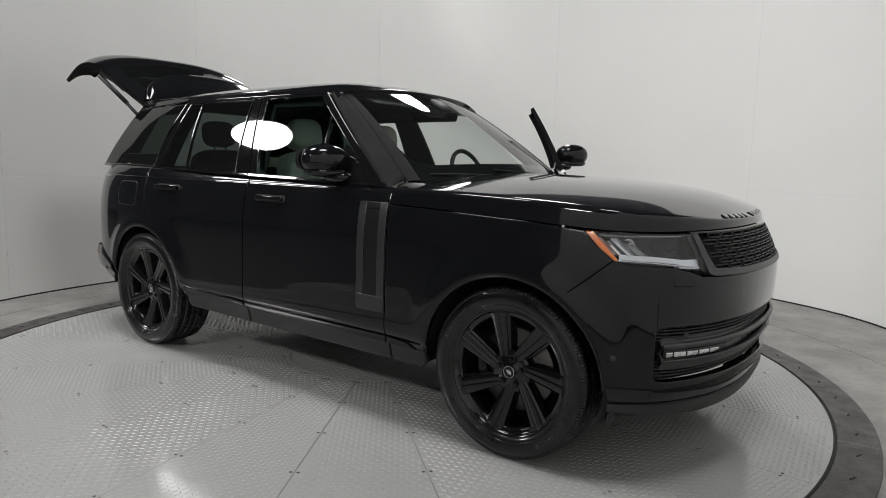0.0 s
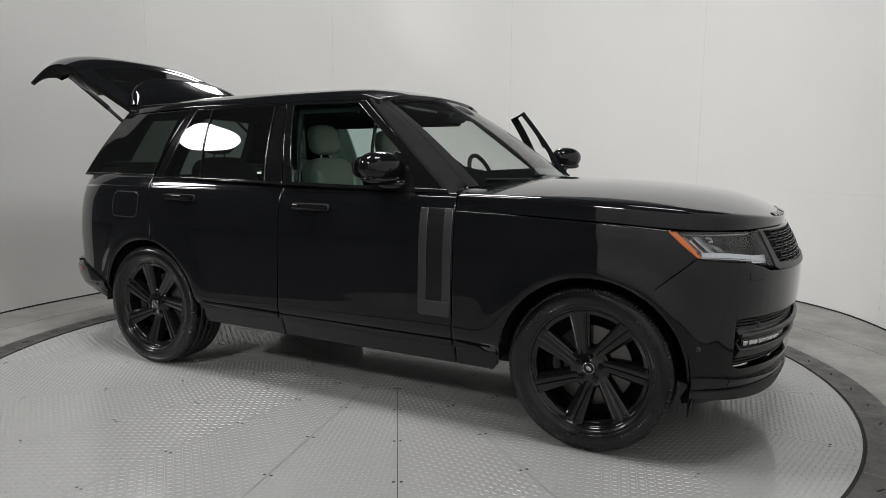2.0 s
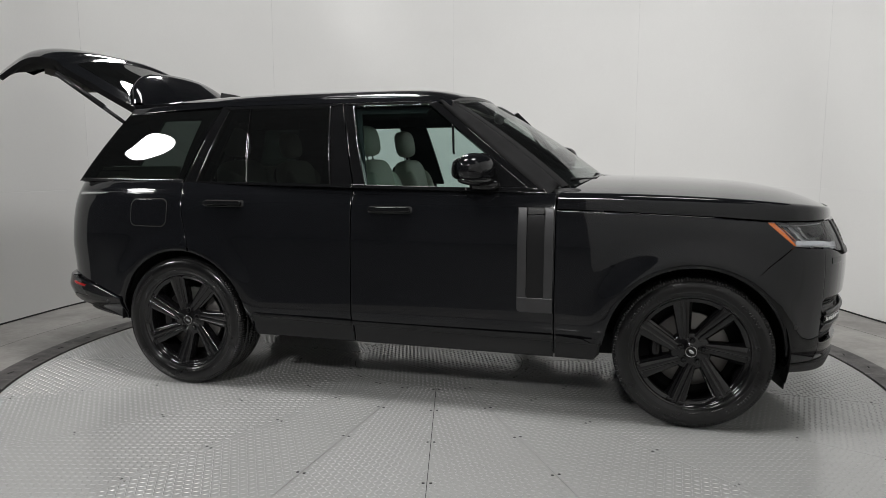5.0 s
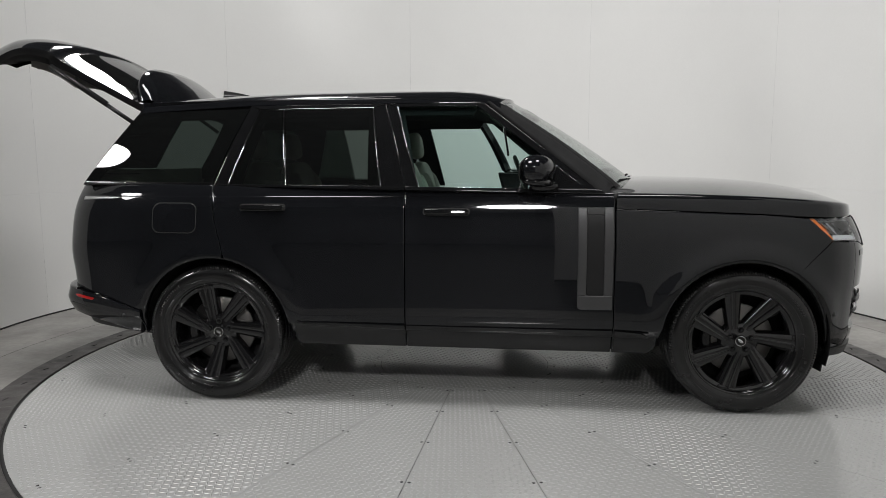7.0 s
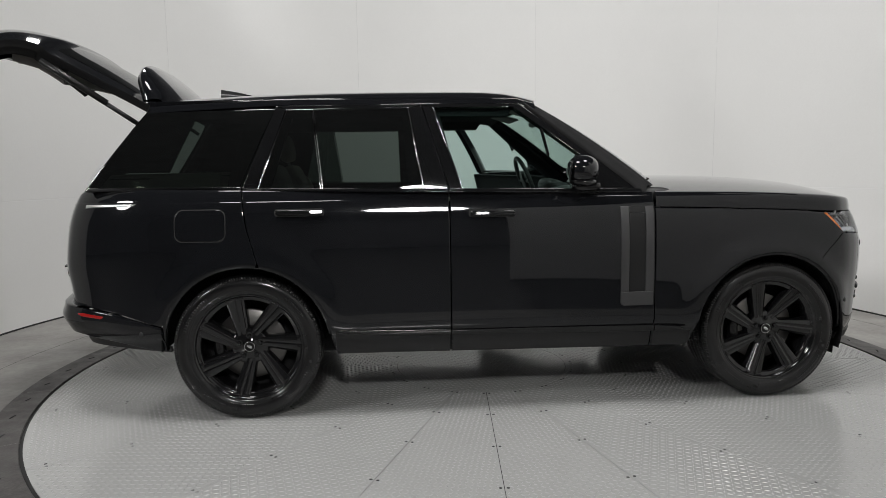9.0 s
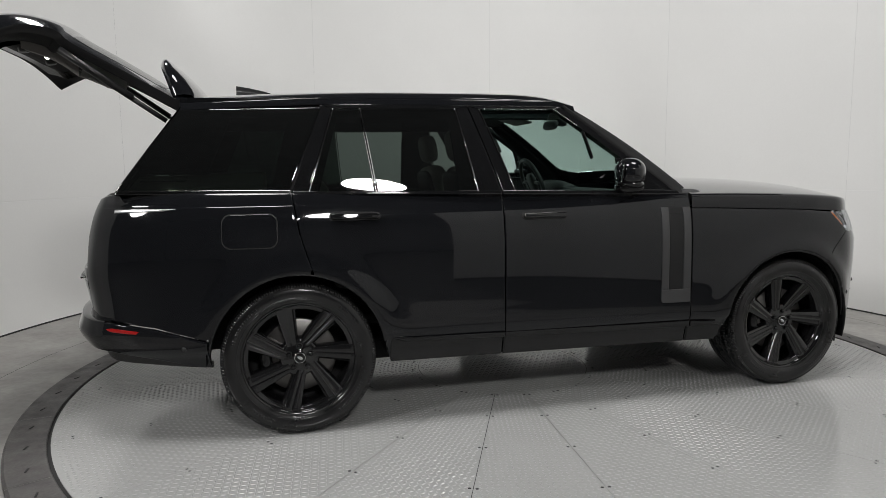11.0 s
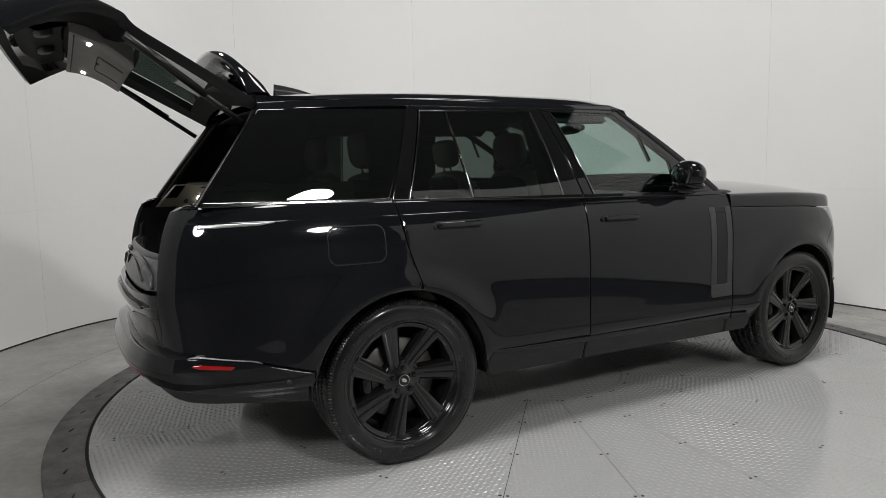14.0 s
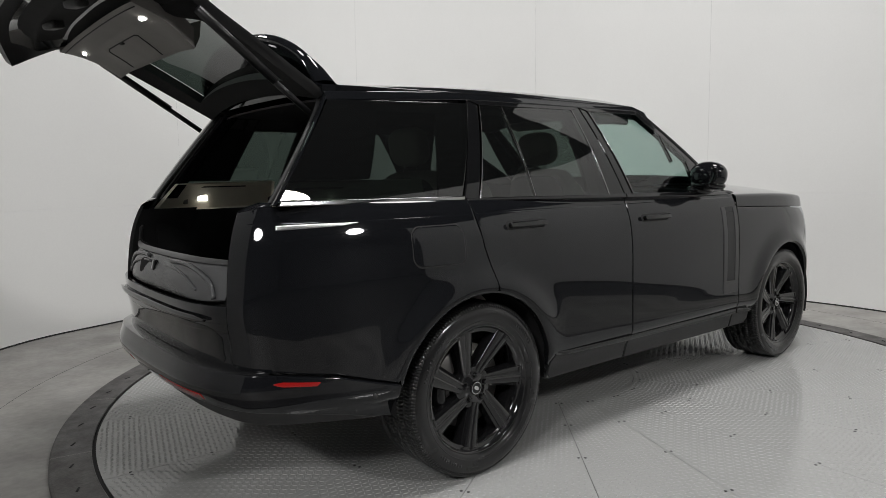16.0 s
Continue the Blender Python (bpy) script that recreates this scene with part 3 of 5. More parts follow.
for z0, z1, o in ((0.598, 0.630, 0.010), (0.540, 0.558, 0.006)):
    b = Build()
    patch(lambda u, q: body(u, q, o - 0.012 * abs(2 * (q - z0) / (z1 - z0) - 1) ** 3), both([(VENT + 0.035, z0 + 0.004), (VENT + 0.06, z0), (MID, z0 - 0.004)]), both([(VENT + 0.035, z1 - 0.004), (VENT + 0.06, z1), (MID, z1 + 0.002)]), 0.04, 8, 0.05, build=b)
    b.ob("intake_blade", SATIN, bumper, "satin grey horizontal blade")
for s in (-1, 1):
    b = Build()
    patch(lambda u, q: body(u, q, -0.004), sided([(VENT + 0.045, 0.560), (VENT + 0.45, 0.566)], s), sided([(VENT + 0.045, 0.596), (VENT + 0.45, 0.588)], s), 0.02, 3, 0.03, build=b)
    b.ob("fog_lamp_housing", GLOSS, bumper)
    for k in range(9):
        u = VENT + 0.055 + k * 0.036 + (0.004 if k % 2 else 0.0)
        b = Build()
        patch(lambda p, q: body(p, q, 0.004 - 12.0 * (p - (u + 0.015 if s < 0 else TURN - u - 0.015)) ** 2), sided([(u, 0.567), (u + 0.0345, 0.568)], s), sided([(u, 0.588 - k * 0.0006), (u + 0.0345, 0.587 - k * 0.0006)], s), 0.008, 3, 0.01, build=b)
        b.ob("fog_lamp_cell", LEDWHITE if k % 4 else CHROME, bumper)
# parking sensors and washer covers
for s in (-1, 1):
    for u, z in ((us(1.985), 0.562), (VENT + 0.15, 0.655)):
        p = body(u if s < 0 else TURN - u, z)
        n = (body((u if s < 0 else TURN - u) + 0.003, z) - p).cross(Vector((0, 0, 1))).normalized()
        if n.dot(p - Vector((0, 0, z))) < 0:
            n = -n
        m = Matrix.Translation(p) @ n.to_track_quat("Z", "Y").to_matrix().to_4x4()
        Build().lathe(m, [(0.0, 0.004), (0.008, 0.004), (0.010, 0.001), (0.013, 0.0015), (0.014, -0.004)], 20).ob("parking_sensor", PLASTIC, bumper)
    b = Build()
    lo, hi = rounded(uf(-0.80), 0.868, uf(-0.80) + 0.12, 0.900, 0.008)
    patch(lambda u, q: body(u, q, 0.0025), sided(lo, s), sided(hi, s), 0.02, 4, 0.004, build=b)
    b.ob("washer_cover", PAINT, bumper)

# grille
top_g = 1.082
frame_b = Build()
patch(lambda u, q: body(u, q, 0.006), both([(GRI - 0.012, 1.079), (GRI + 0.01, 0.99), (GRI + 0.040, 0.918), (GRI + 0.075, 0.905), (uf(-0.4), 0.899), (MID, 0.897)]),
      both([(GRI - 0.012, top_g), (GRI + 0.022, top_g), (GRI + 0.05, 0.995), (GRI + 0.085, 0.936), (uf(-0.4), 0.928), (MID, 0.926)]), 0.012, 6, 0.03, build=frame_b)
grille = frame_b.ob("grille", SATIN, car, "satin grey grille frame with black mesh")
gb = Build()
patch(lambda u, q: body(u, q, -0.05), both([(GRI, 0.90), (MID, 0.90)]), both([(GRI, 1.09), (MID, 1.09)]), 0.05, 6, 0.01, build=gb)
gb.ob("grille_backing", LINER, grille)
gt = Build()
patch(lambda u, q: body(u, q, 0.002), both([(GRI - 0.02, 1.080), (MID, 1.082)]), both([(GRI - 0.02, 1.088), (MID, 1.090)]), 0.05, 3, 0.04, build=gt)
gt.ob("grille_top_rail", GLOSS, grille)
row = 0
for z in np.linspace(0.938, 1.068, 6):
    for col in range(12):
        left = GRI + 0.055 + (1.07 - z) * 0.35
        w = 0.118
        u = left + col * w + (0.5 * w if row % 2 else 0) - 0.02
        if u < left - 0.03 or u + w > TURN - left + 0.03:
            continue
        a0, a1 = max(u + 0.008, left - 0.01), min(u + w - 0.008, TURN - left + 0.01)
        if a1 - a0 < 0.03:
            continue
        lo, hi = rounded(a0, z - 0.0078, a1, z + 0.0078, 0.0055, 3)
        loop = [body(p, q, -0.004) for p, q in lo + hi[::-1]]
        Build().tube(loop + loop[:2], 0.0030, 6, False).ob("grille_bar", GRILLEM, grille)
        m = body(u + w, z, -0.02)
        Build().blob(Matrix.Translation(m), 0.012, 0.008, 0.0085, 3, 10, 6).ob("grille_knot", GRILLEM, grille)
    row += 1
# raised marks on the bonnet nose: plain bars
marks = [(-0.385 + k * 0.077) for k in range(11)]
for k, y in enumerate(marks):
    if k == 5:
        continue
    u = uf(-abs(y)) if y < 0 else TURN - uf(-abs(y))
    p = bonnet_at(u, 0.050)
    q = bonnet_at(u, 0.100)
    d = (q - p).normalized()
    r = (bonnet_at(u + 0.01, 0.1) - bonnet_at(u - 0.01, 0.1)).normalized()
    n = r.cross(d).normalized()
    n = n if n.z > 0 else -n
    m = Matrix.Translation((p + q) / 2) @ Matrix((r, d, n)).transposed().to_4x4()
    Build().box(m, 0.048, 0.036, 0.010, 0.002).ob("nose_badge_bar", GLOSS, car)

# headlights
for s in (-1, 1):
    lo = [(us(1.838), 1.083), (us(1.905), 1.02), (us(1.972), 0.966), (us(2.03), 0.960), (uf(-0.80), 0.950), (uf(-0.73), 0.931), (GRI + 0.03, 0.925)]
    hi = [(us(1.838), 1.087), (us(2.0), 1.084), (uf(-0.78), 1.082), (GRI - 0.016, 1.081), (GRI + 0.004, 1.0), (GRI + 0.03, 0.930)]
    L = patch(body, sided(lo, s), sided(hi, s), 0.015, 10, 0.012, 0.001).ob("headlight", LENS, car, "clear lens headlight with chrome inside")
    b = patch(lambda u, q: body(u, q, -0.075), sided([(us(1.80), 1.08), (us(1.975), 0.945), (GRI + 0.03, 0.92)], s), sided([(us(1.80), 1.092), (us(2.0), 1.092), (GRI + 0.03, 1.09)], s), 0.03, 5, 0.01)
    b.ob("housing", GLOSS, L)
    b = patch(lambda u, q: body(u, q, -0.016), sided([(us(1.842), 1.078), (us(1.91), 1.015), (us(1.972), 0.968), (us(1.985), 0.968)], s), sided([(us(1.842), 1.081), (us(1.875), 1.081), (us(1.95), 1.01), (us(1.985), 0.972)], s), 0.01, 6, 0.03)
    b.ob("side_marker", AMBER, L, "amber side marker")
    b = patch(lambda u, q: body(u, q, -0.022), sided([(us(1.99), 0.971), (uf(-0.86), 0.966), (uf(-0.76), 0.955)], s), sided([(us(1.99), 0.993), (uf(-0.86), 0.988), (uf(-0.76), 0.976)], s), 0.015, 4, 0.03)
    b.ob("running_light", LEDWHITE, L)
    b = patch(lambda u, q: body(u, q, -0.020), sided([(uf(-0.765), 0.940), (GRI + 0.018, 0.934)], s), sided([(uf(-0.765), 0.974), (GRI + 0.006, 0.974)], s), 0.015, 4, 0.03)
    b.ob("turn_light", LEDWHITE, L)
    for k, y in enumerate((-0.885, -0.825, -0.765)):
        u = uf(y) if k else us(2.03)
        p = body(u if s < 0 else TURN - u, 1.026, -0.045)
        n = (p - Vector((1.2, s * 0.35, 1.026))).normalized()
        m = Matrix.Translation(p) @ n.to_track_quat("Z", "Y").to_matrix().to_4x4()
        Build().lathe(m, [(0.0, 0.016), (0.012, 0.014), (0.020, 0.006), (0.024, -0.004), (0.028, -0.004), (0.030, 0.004), (0.032, -0.03)], 22).ob("projector", CHROME if k == 0 else GLOSS, L)
    b = patch(lambda u, q: body(u, q, -0.03), sided([(us(1.90), 1.064), (uf(-0.70), 1.064)], s), sided([(us(1.90), 1.071), (uf(-0.70), 1.072)], s), 0.03, 3, 0.03)
    b.ob("brow", DARKCHROME, L)
    # silver facets beside the marker, leaning with it
    for k in range(4):
        x0 = 1.872 + k * 0.037

        def facet(p, z):
            u = us(x0 + 0.031 * p + (1.062 - z) * 1.15)
            return body(u if s < 0 else TURN - u, z, -0.018 - 0.016 * p)
        b = patch(facet, [(0, 0.992), (1, 0.992)], [(0, 1.060), (1, 1.060)], 0.25, 6, 0.004, 0.0005)
        b.ob("reflector", (LEDWHITE, CHROME, LEDWHITE, DARKCHROME)[k], L)
    b = patch(lambda u, q: body(u, q, -0.016), sided([(us(1.985), 0.966), (uf(-0.86), 0.960), (GRI + 0.012, 0.938)], s), sided([(us(1.985), 0.971), (uf(-0.86), 0.965), (GRI + 0.012, 0.943)], s), 0.02, 3, 0.02, 0.001)
    b.ob("light_guide", CHROME, L)

# ---- wheels ----


def tyre_mesh():
    b = Build()
    I = Matrix.Identity(4)
    prof = [(0.296, 0.118), (0.300, 0.128), (0.310, 0.134), (0.330, 0.141), (0.350, 0.1435), (0.368, 0.141), (0.384, 0.132), (0.3925, 0.122)]
    back_p = [(r, -h) for r, h in reversed(prof)]
    b.lathe(I, prof + [(0.3965, 0.10)] + [(0.3965, -0.10)] + back_p, 96)
    # ribs and lugs
    for h0, h1, n, sk in ((0.076, 0.126, 168, 0.25), (0.024, 0.070, 140, -0.6), (-0.019, 0.019, 140, 0.5), (-0.070, -0.024, 140, -0.6), (-0.126, -0.076, 168, 0.25)):
        for k in range(n):
            a0, a1 = 2 * math.pi * k / n, 2 * math.pi * (k + 0.83) / n
            shift = sk * 2 * math.pi / n
            vs = []
            for a, h in ((a0, h0), (a1, h0), (a1 + shift, h1), (a0 + shift, h1)):
                top = 0.4035 - max(0, (abs(h) - 0.1)) * 0.30
                for r in (0.392, top):
                    vs.append((r * math.cos(a), r * math.sin(a), h))
            b.add(vs, [(1, 3, 5, 7), (0, 1, 7, 6), (2, 3, 1, 0), (4, 5, 3, 2), (6, 7, 5, 4)])
    # shoulder blocks that reach down the sidewall
    for k in range(168):
        for sd in (1, -1):
            a0, a1 = 2 * math.pi * (k + 0.05) / 168, 2 * math.pi * (k + 0.78) / 168
            vs = []
            for a in (a0, a1):
                for r, h in ((0.380, 0.1335), (0.381, 0.1365), (0.3935, 0.1290), (0.3995, 0.1235), (0.396, 0.115)):
                    vs.append((r * math.cos(a), r * math.sin(a), sd * h))
            fs = [(j, j + 1, j + 6, j + 5) for j in range(4)] + [(0, 1, 2, 3, 4)[::-1], (5, 6, 7, 8, 9)]
            b.add(vs, [f[::-1] for f in fs] if sd > 0 else fs)
    # raised ring and marks on the sidewall
    b.lathe(I, [(0.318, 0.137), (0.3195, 0.1395), (0.322, 0.1400), (0.3235, 0.1385)], 96)
    for a0, n in ((0.5, 9), (2.2, 14), (3.9, 9), (5.3, 12)):
        for k in range(n):
            a = a0 + k * 0.047
            m = Matrix.Rotation(a, 4, "Z") @ pose(0.347, 0, 0.1434, 0, -2, 0)
            b.box(m, 0.016, 0.010, 0.0016)
    return b


def rim_mesh():
    b = Build()
    I = Matrix.Identity(4)
    b.lathe(I, [(0.2975, 0.112), (0.302, 0.122), (0.2985, 0.126), (0.291, 0.122), (0.285, 0.111), (0.281, 0.1045), (0.268, 0.1035), (0.264, 0.101), (0.260, 0.085), (0.255, 0.0), (0.255, -0.11), (0.298, -0.12)], 84)
    b.lathe(I, [(0.0, 0.088), (0.036, 0.088), (0.040, 0.083), (0.086, 0.083), (0.096, 0.080), (0.104, 0.072), (0.108, 0.03)], 60)
    return b


def spoke_mesh():
    b = Build()
    rows = []
    for r in np.linspace(0.070, 0.289, 13):
        t = (r - 0.070) / 0.219
        hw = 0.029 + 0.023 * t
        face = 0.084 + 0.027 * t ** 1.3
        c = 0.004 - 0.004 * t
        swirl = 0.019 * (1 - t)      # the spokes run past the hub, not into its middle
        sec = [(-hw - 0.006, face - 0.060), (-hw - 0.001, face - 0.014), (-hw + 0.001, face - 0.011), (-hw * 0.74, face - 0.009), (-hw * 0.70, face - 0.002), (-hw * 0.66, face), (c - 0.007, face + 0.001), (c - 0.004, face + 0.0003),
               (c - 0.001, face - 0.003), (c + 0.004, face - 0.003), (c + 0.007, face + 0.0003), (c + 0.010, face + 0.001), (hw - 0.004, face - 0.001), (hw, face - 0.005), (hw + 0.005, face - 0.06)]
        rows.append([Vector((r, y + swirl, h)) for y, h in sec])
    b.grid(rows, flip=True)
    for y, w in ((-0.026, 0.038), (0.029, 0.034)):
        b.box(pose(0.274, y, 0.1085, 0, -9, 0), 0.014, w, 0.007, 0.0016)
    return b


tyre_b, rim_b, spoke_b = tyre_mesh(), rim_mesh(), spoke_mesh()
tyre_me = rim_me = None
spoke_first = spoke_b.ob("spoke", RIM)
spoke_me = spoke_first.data
bpy.data.objects.remove(spoke_first)


def add_wheel(x, s, steer=0.0):
    global tyre_me, rim_me
    m = pose(x, s * 0.858, WZ) @ Matrix.Rotation(radians(90 if s < 0 else -90), 4, "X") @ Matrix.Rotation(radians(steer), 4, "Y") @ Matrix.Rotation(-0.03 if x > 0 else 0.02, 4, "Z")
    if rim_me is None:
        w = rim_b.ob("wheel", RIM, car)
        t = tyre_b.ob("tyre", RUBBER, w)
        rim_me, tyre_me = w.data, t.data
    else:
        w = new("wheel", rim_me)
        w.parent = car
        t = new("tyre", tyre_me)
        t.parent = w
    w["label"] = "gloss black seven-spoke alloy wheel with treaded tyre"
    w.matrix_basis = m
    for k in range(7):
        sp = new("spoke", spoke_me)
        sp.parent = w
        sp.matrix_basis = Matrix.Rotation(2 * math.pi * k / 7, 4, "Z")
    I = Matrix.Identity(4)
    Build().lathe(I, [(0.0, 0.0985), (0.024, 0.0985), (0.0285, 0.0985), (0.031, 0.097), (0.033, 0.093)], 32).ob("centre_cap", GLOSS, w)
    Build().lathe(I, [(0.0262, 0.0988), (0.0275, 0.1000), (0.0288, 0.0988)], 40).ob("cap_ring", CHROME, w)
    Build().blob(Matrix.Rotation(-0.6, 4, "Z") @ Matrix.Translation((0, 0, 0.0985)), 0.0165, 0.0085, 0.0018, 2, 20, 8).ob("cap_badge", CHROME, w, "plain oval badge")
    for k in range(5):
        a = 2 * math.pi * k / 5 + 0.3
        m2 = Matrix.Translation((0.060 * math.cos(a), 0.060 * math.sin(a), 0))
        nut = Build().lathe(m2, [(0.0, 0.0985), (0.0075, 0.0985), (0.0098, 0.0965), (0.0108, 0.083)], 12).ob("wheel_nut", GLOSS, w)
        Build().lathe(m2, [(0.0112, 0.0836), (0.0150, 0.0836), (0.0172, 0.0850), (0.0185, 0.0832)], 20).ob("nut_seat", GAPM, nut)
    Build().lathe(I, [(0.06, 0.03), (0.195, 0.03), (0.197, 0.028), (0.197, 0.006), (0.195, 0.004), (0.06, 0.004)], 48).ob("brake_disc", STEEL, w)
    Build().lathe(I, [(0.0, -0.045), (0.255, -0.045), (0.262, -0.03)], 40).ob("brake_shield", LINER, w)
    b = Build().tube([(0.176 * math.cos(a), 0.176 * math.sin(a), 0.034) for a in np.linspace(2.6, 3.5, 9)], [0.024] + [0.034] * 7 + [0.024], 12)
    b.ob("brake_caliper", GLOSS, w)
    for j in range(4):
        Build().box(Matrix.Rotation(3.05 + j * 0.05 - 0.07, 4, "Z") @ Matrix.Translation((0.172, 0, 0.0635)), 0.010, 0.006, 0.0015).ob("caliper_mark", WHITEMARK, w)
    return w


for x in (WX, -WX):
    for s in (-1, 1):
        add_wheel(x, s)
        # wheelhouse
        b = Build()
        rows = []
        for a in np.linspace(-0.28 if x > 0 else -0.03, math.pi + 0.03, 26):
            r = ARCH + 0.012
            rows.append([Vector((x + r * math.cos(a), s * y, WZ + r * math.sin(a))) for y in (0.975, 0.9, 0.7, 0.60)] + [Vector((x + 0.3 * math.cos(a), s * 0.595, WZ + 0.3 * math.sin(a))), Vector((x, s * 0.59, WZ))])
        b.grid(rows, flip=s < 0)
        b.ob("wheelhouse", LINER, car)
        # arch lip
        b = Build()
        rows = []
        for a in np.linspace(0.02 if x > 0 else 0.15, math.pi - (0.15 if x > 0 else 0.02), 30):
            row = []
            for dr, dy in ((0.002, -0.002), (-0.006, -0.003), (-0.010, -0.012), (-0.008, -0.04)):
                r = ARCH + dr
                px, pz = x + r * math.cos(a), WZ + r * math.sin(a)
                u = us(px)
                p = body(u if s < 0 else TURN - u, pz)
                row.append(Vector((px, p.y - s * (-dy), pz)))
            rows.append(row)
        b.grid(rows, flip=s > 0)
        b.ob("arch_lip", GLOSS, car)

# ---- underbody and inner shell ----
Build().box(pose(-0.1, 0, 0.36), 3.6, 1.42, 0.14, 0.03).ob("underbody", LINER, car)
Build().box(pose(0.0, 0, 0.355), 1.96, 1.80, 0.06, 0.02).ob("sill_box", LINER, car)
patch(lambda u, z: body(u, z, -0.07), near([(-0.98, 0.36), (0.98, 0.36)]), near([(-0.98, 1.22), (0.98, 1.12)]), 0.1, 5, 0.01).ob("door_inner_shell", LINER, car)

# ---- setting ----
tt = thing("turntable", "round grey steel tread-plate vehicle turntable with dark rim", "turntable", kind="structure")
R_TT, R_RING, R_HUB = 2.79, 3.0, 0.585
NP, A0 = 20, radians(-94.9)
CS = (-0.085, -0.105)       # where the joints of the plates meet, a little off the middle


def reach(a):
    """How far the plates reach from CS in one direction, to the rim."""
    ox, oy = CS[0] - CEN[0], CS[1] - CEN[1]
    d = ox * math.cos(a) + oy * math.sin(a)
    return -d + math.sqrt(d * d - ox * ox - oy * oy + R_TT ** 2)


def sector(r0, a0, a1, gap, top, thick, n=14):
    """A flat plate from a radius to the rim between two angles, with parallel gaps at its sides."""
    ring = []
    for rim in (False, True):
        g = gap / (R_TT if rim else r0)
        aa = np.linspace(a0 + g, a1 - g, n)
        ring += [((reach(a) if rim else r0) * math.cos(a), (reach(a) if rim else r0) * math.sin(a)) for a in (aa[::-1] if rim else aa)]
    k = len(ring)
    vs = [(x, y, top) for x, y in ring] + [(x, y, top - thick) for x, y in ring]
    fs = [tuple(range(k))[::-1]] + [(i, (i + 1) % k, (i + 1) % k + k, i + k) for i in range(k)]
    return vs, fs


for k in range(NP):
    a = A0 + 2 * math.pi * k / NP
    vs, fs = sector(R_HUB + 0.003, a, a + 2 * math.pi / NP, 0.0016, 0.0, 0.006)
    mesh_ob("tread_plate", [(x + CS[0], y + CS[1], z) for x, y, z in vs], fs, PLATE, tt, smooth=False)
    for r in (0.63, 0.985, 1.415, 1.85, 2.28, 2.66):
        for g in (-0.0165, 0.0165):
            aa = a + g / r
            Build().lathe(Matrix.Translation((CS[0] + r * math.cos(aa), CS[1] + r * math.sin(aa), 0.0)), [(0.0, 0.0012), (0.0065, 0.0012), (0.008, 0.0004), (0.0085, -0.002)], 8).ob("plate_screw", SCREW, tt)
b = Build().lathe(Matrix.Translation((*CS, 0)), [(0.0, 0.0), (R_HUB, 0.0), (R_HUB, -0.006)], 72)
b.ob("hub_plate", PLATE, tt, smooth=False)
Build().lathe(Matrix.Translation((*CEN, 0)), [(0.0, -0.0065), (R_TT + 0.02, -0.0065), (R_TT + 0.02, -0.03)], 96).ob("plate_bed", GAPM, tt, smooth=False)
# raised tread bars
vs, fs = [], []
PIT = 0.027
for k in range(NP + 1):
    if k < NP:
        a0 = A0 + 2 * math.pi * k / NP
        am = a0 + math.pi / NP
        span = int((R_TT + 0.15) / PIT) + 1
    else:
        a0 = am = 0.3
        span = int(R_HUB / PIT) + 1
    ca, sa = math.cos(am), math.sin(am)
    for i in range(0 if k < NP else -span, span):
        for j in range(-span, span):
            x, y = (i + 0.5) * PIT, (j + 0.5) * PIT
            r = math.hypot(x, y)
            if k < NP:
                if r < R_HUB + 0.02 or r > reach(am + math.atan2(y, x)) - 0.015:
                    continue
                if abs(math.atan2(y, x)) > math.pi / NP - 0.012 / r:
                    continue
            elif r > R_HUB - 0.018:
                continue
            t = math.pi / 4 if (i + j) % 2 else -math.pi / 4
            c, s_ = math.cos(t), math.sin(t)
            n0 = len(vs)
            for dx, dy, dz in ((-0.0122, 0, -0.0003), (0, -0.0047, -0.0003), (0.0122, 0, -0.0003), (0, 0.0047, -0.0003), (-0.0062, 0, 0.0024), (0.0062, 0, 0.0024)):
                px, py = x + dx * c - dy * s_, y + dx * s_ + dy * c
                vs.append((CS[0] + px * ca - py * sa, CS[1] + px * sa + py * ca, dz))
            fs += [(n0, n0 + 1, n0 + 4), (n0 + 1, n0 + 5, n0 + 4), (n0 + 1, n0 + 2, n0 + 5), (n0 + 2, n0 + 3, n0 + 5), (n0 + 3, n0 + 4, n0 + 5), (n0 + 3, n0, n0 + 4)]
tagged(mesh_ob("tread_bars", vs, fs, TREAD, tt, smooth=False), kind="stuff")
# rim ring of dark segments
NR = 20
for k in range(NR):
    a = 0.11 + 2 * math.pi * k / NR
    n = 10
    rows = []
    for t in np.linspace(a + 0.0006, a + 2 * math.pi / NR - 0.0006, n):
        rows.append([Vector((CEN[0] + r * math.cos(t), CEN[1] + r * math.sin(t), z)) for r, z in ((R_TT + 0.018, -0.02), (R_TT + 0.018, 0.001), (R_TT + 0.022, 0.004), (R_RING - 0.012, 0.002), (R_RING, -0.004), (R_RING + 0.002, FLOOR_Z))])
    Build().grid(rows, flip=False).ob("rim_segment", RING, tt, smooth=False)
    for q in range(3):
        t = a + (q + 0.5) * 2 * math.pi / NR / 3
        p = (CEN[0] + (R_TT + 0.11) * math.cos(t), CEN[1] + (R_TT + 0.11) * math.sin(t), 0.004)
        Build().box(Matrix.Translation(p) @ Matrix.Rotation(t + 1.2, 4, "Z"), 0.045, 0.010, 0.003, 0.0012).ob("rim_slot", GAPM, tt)

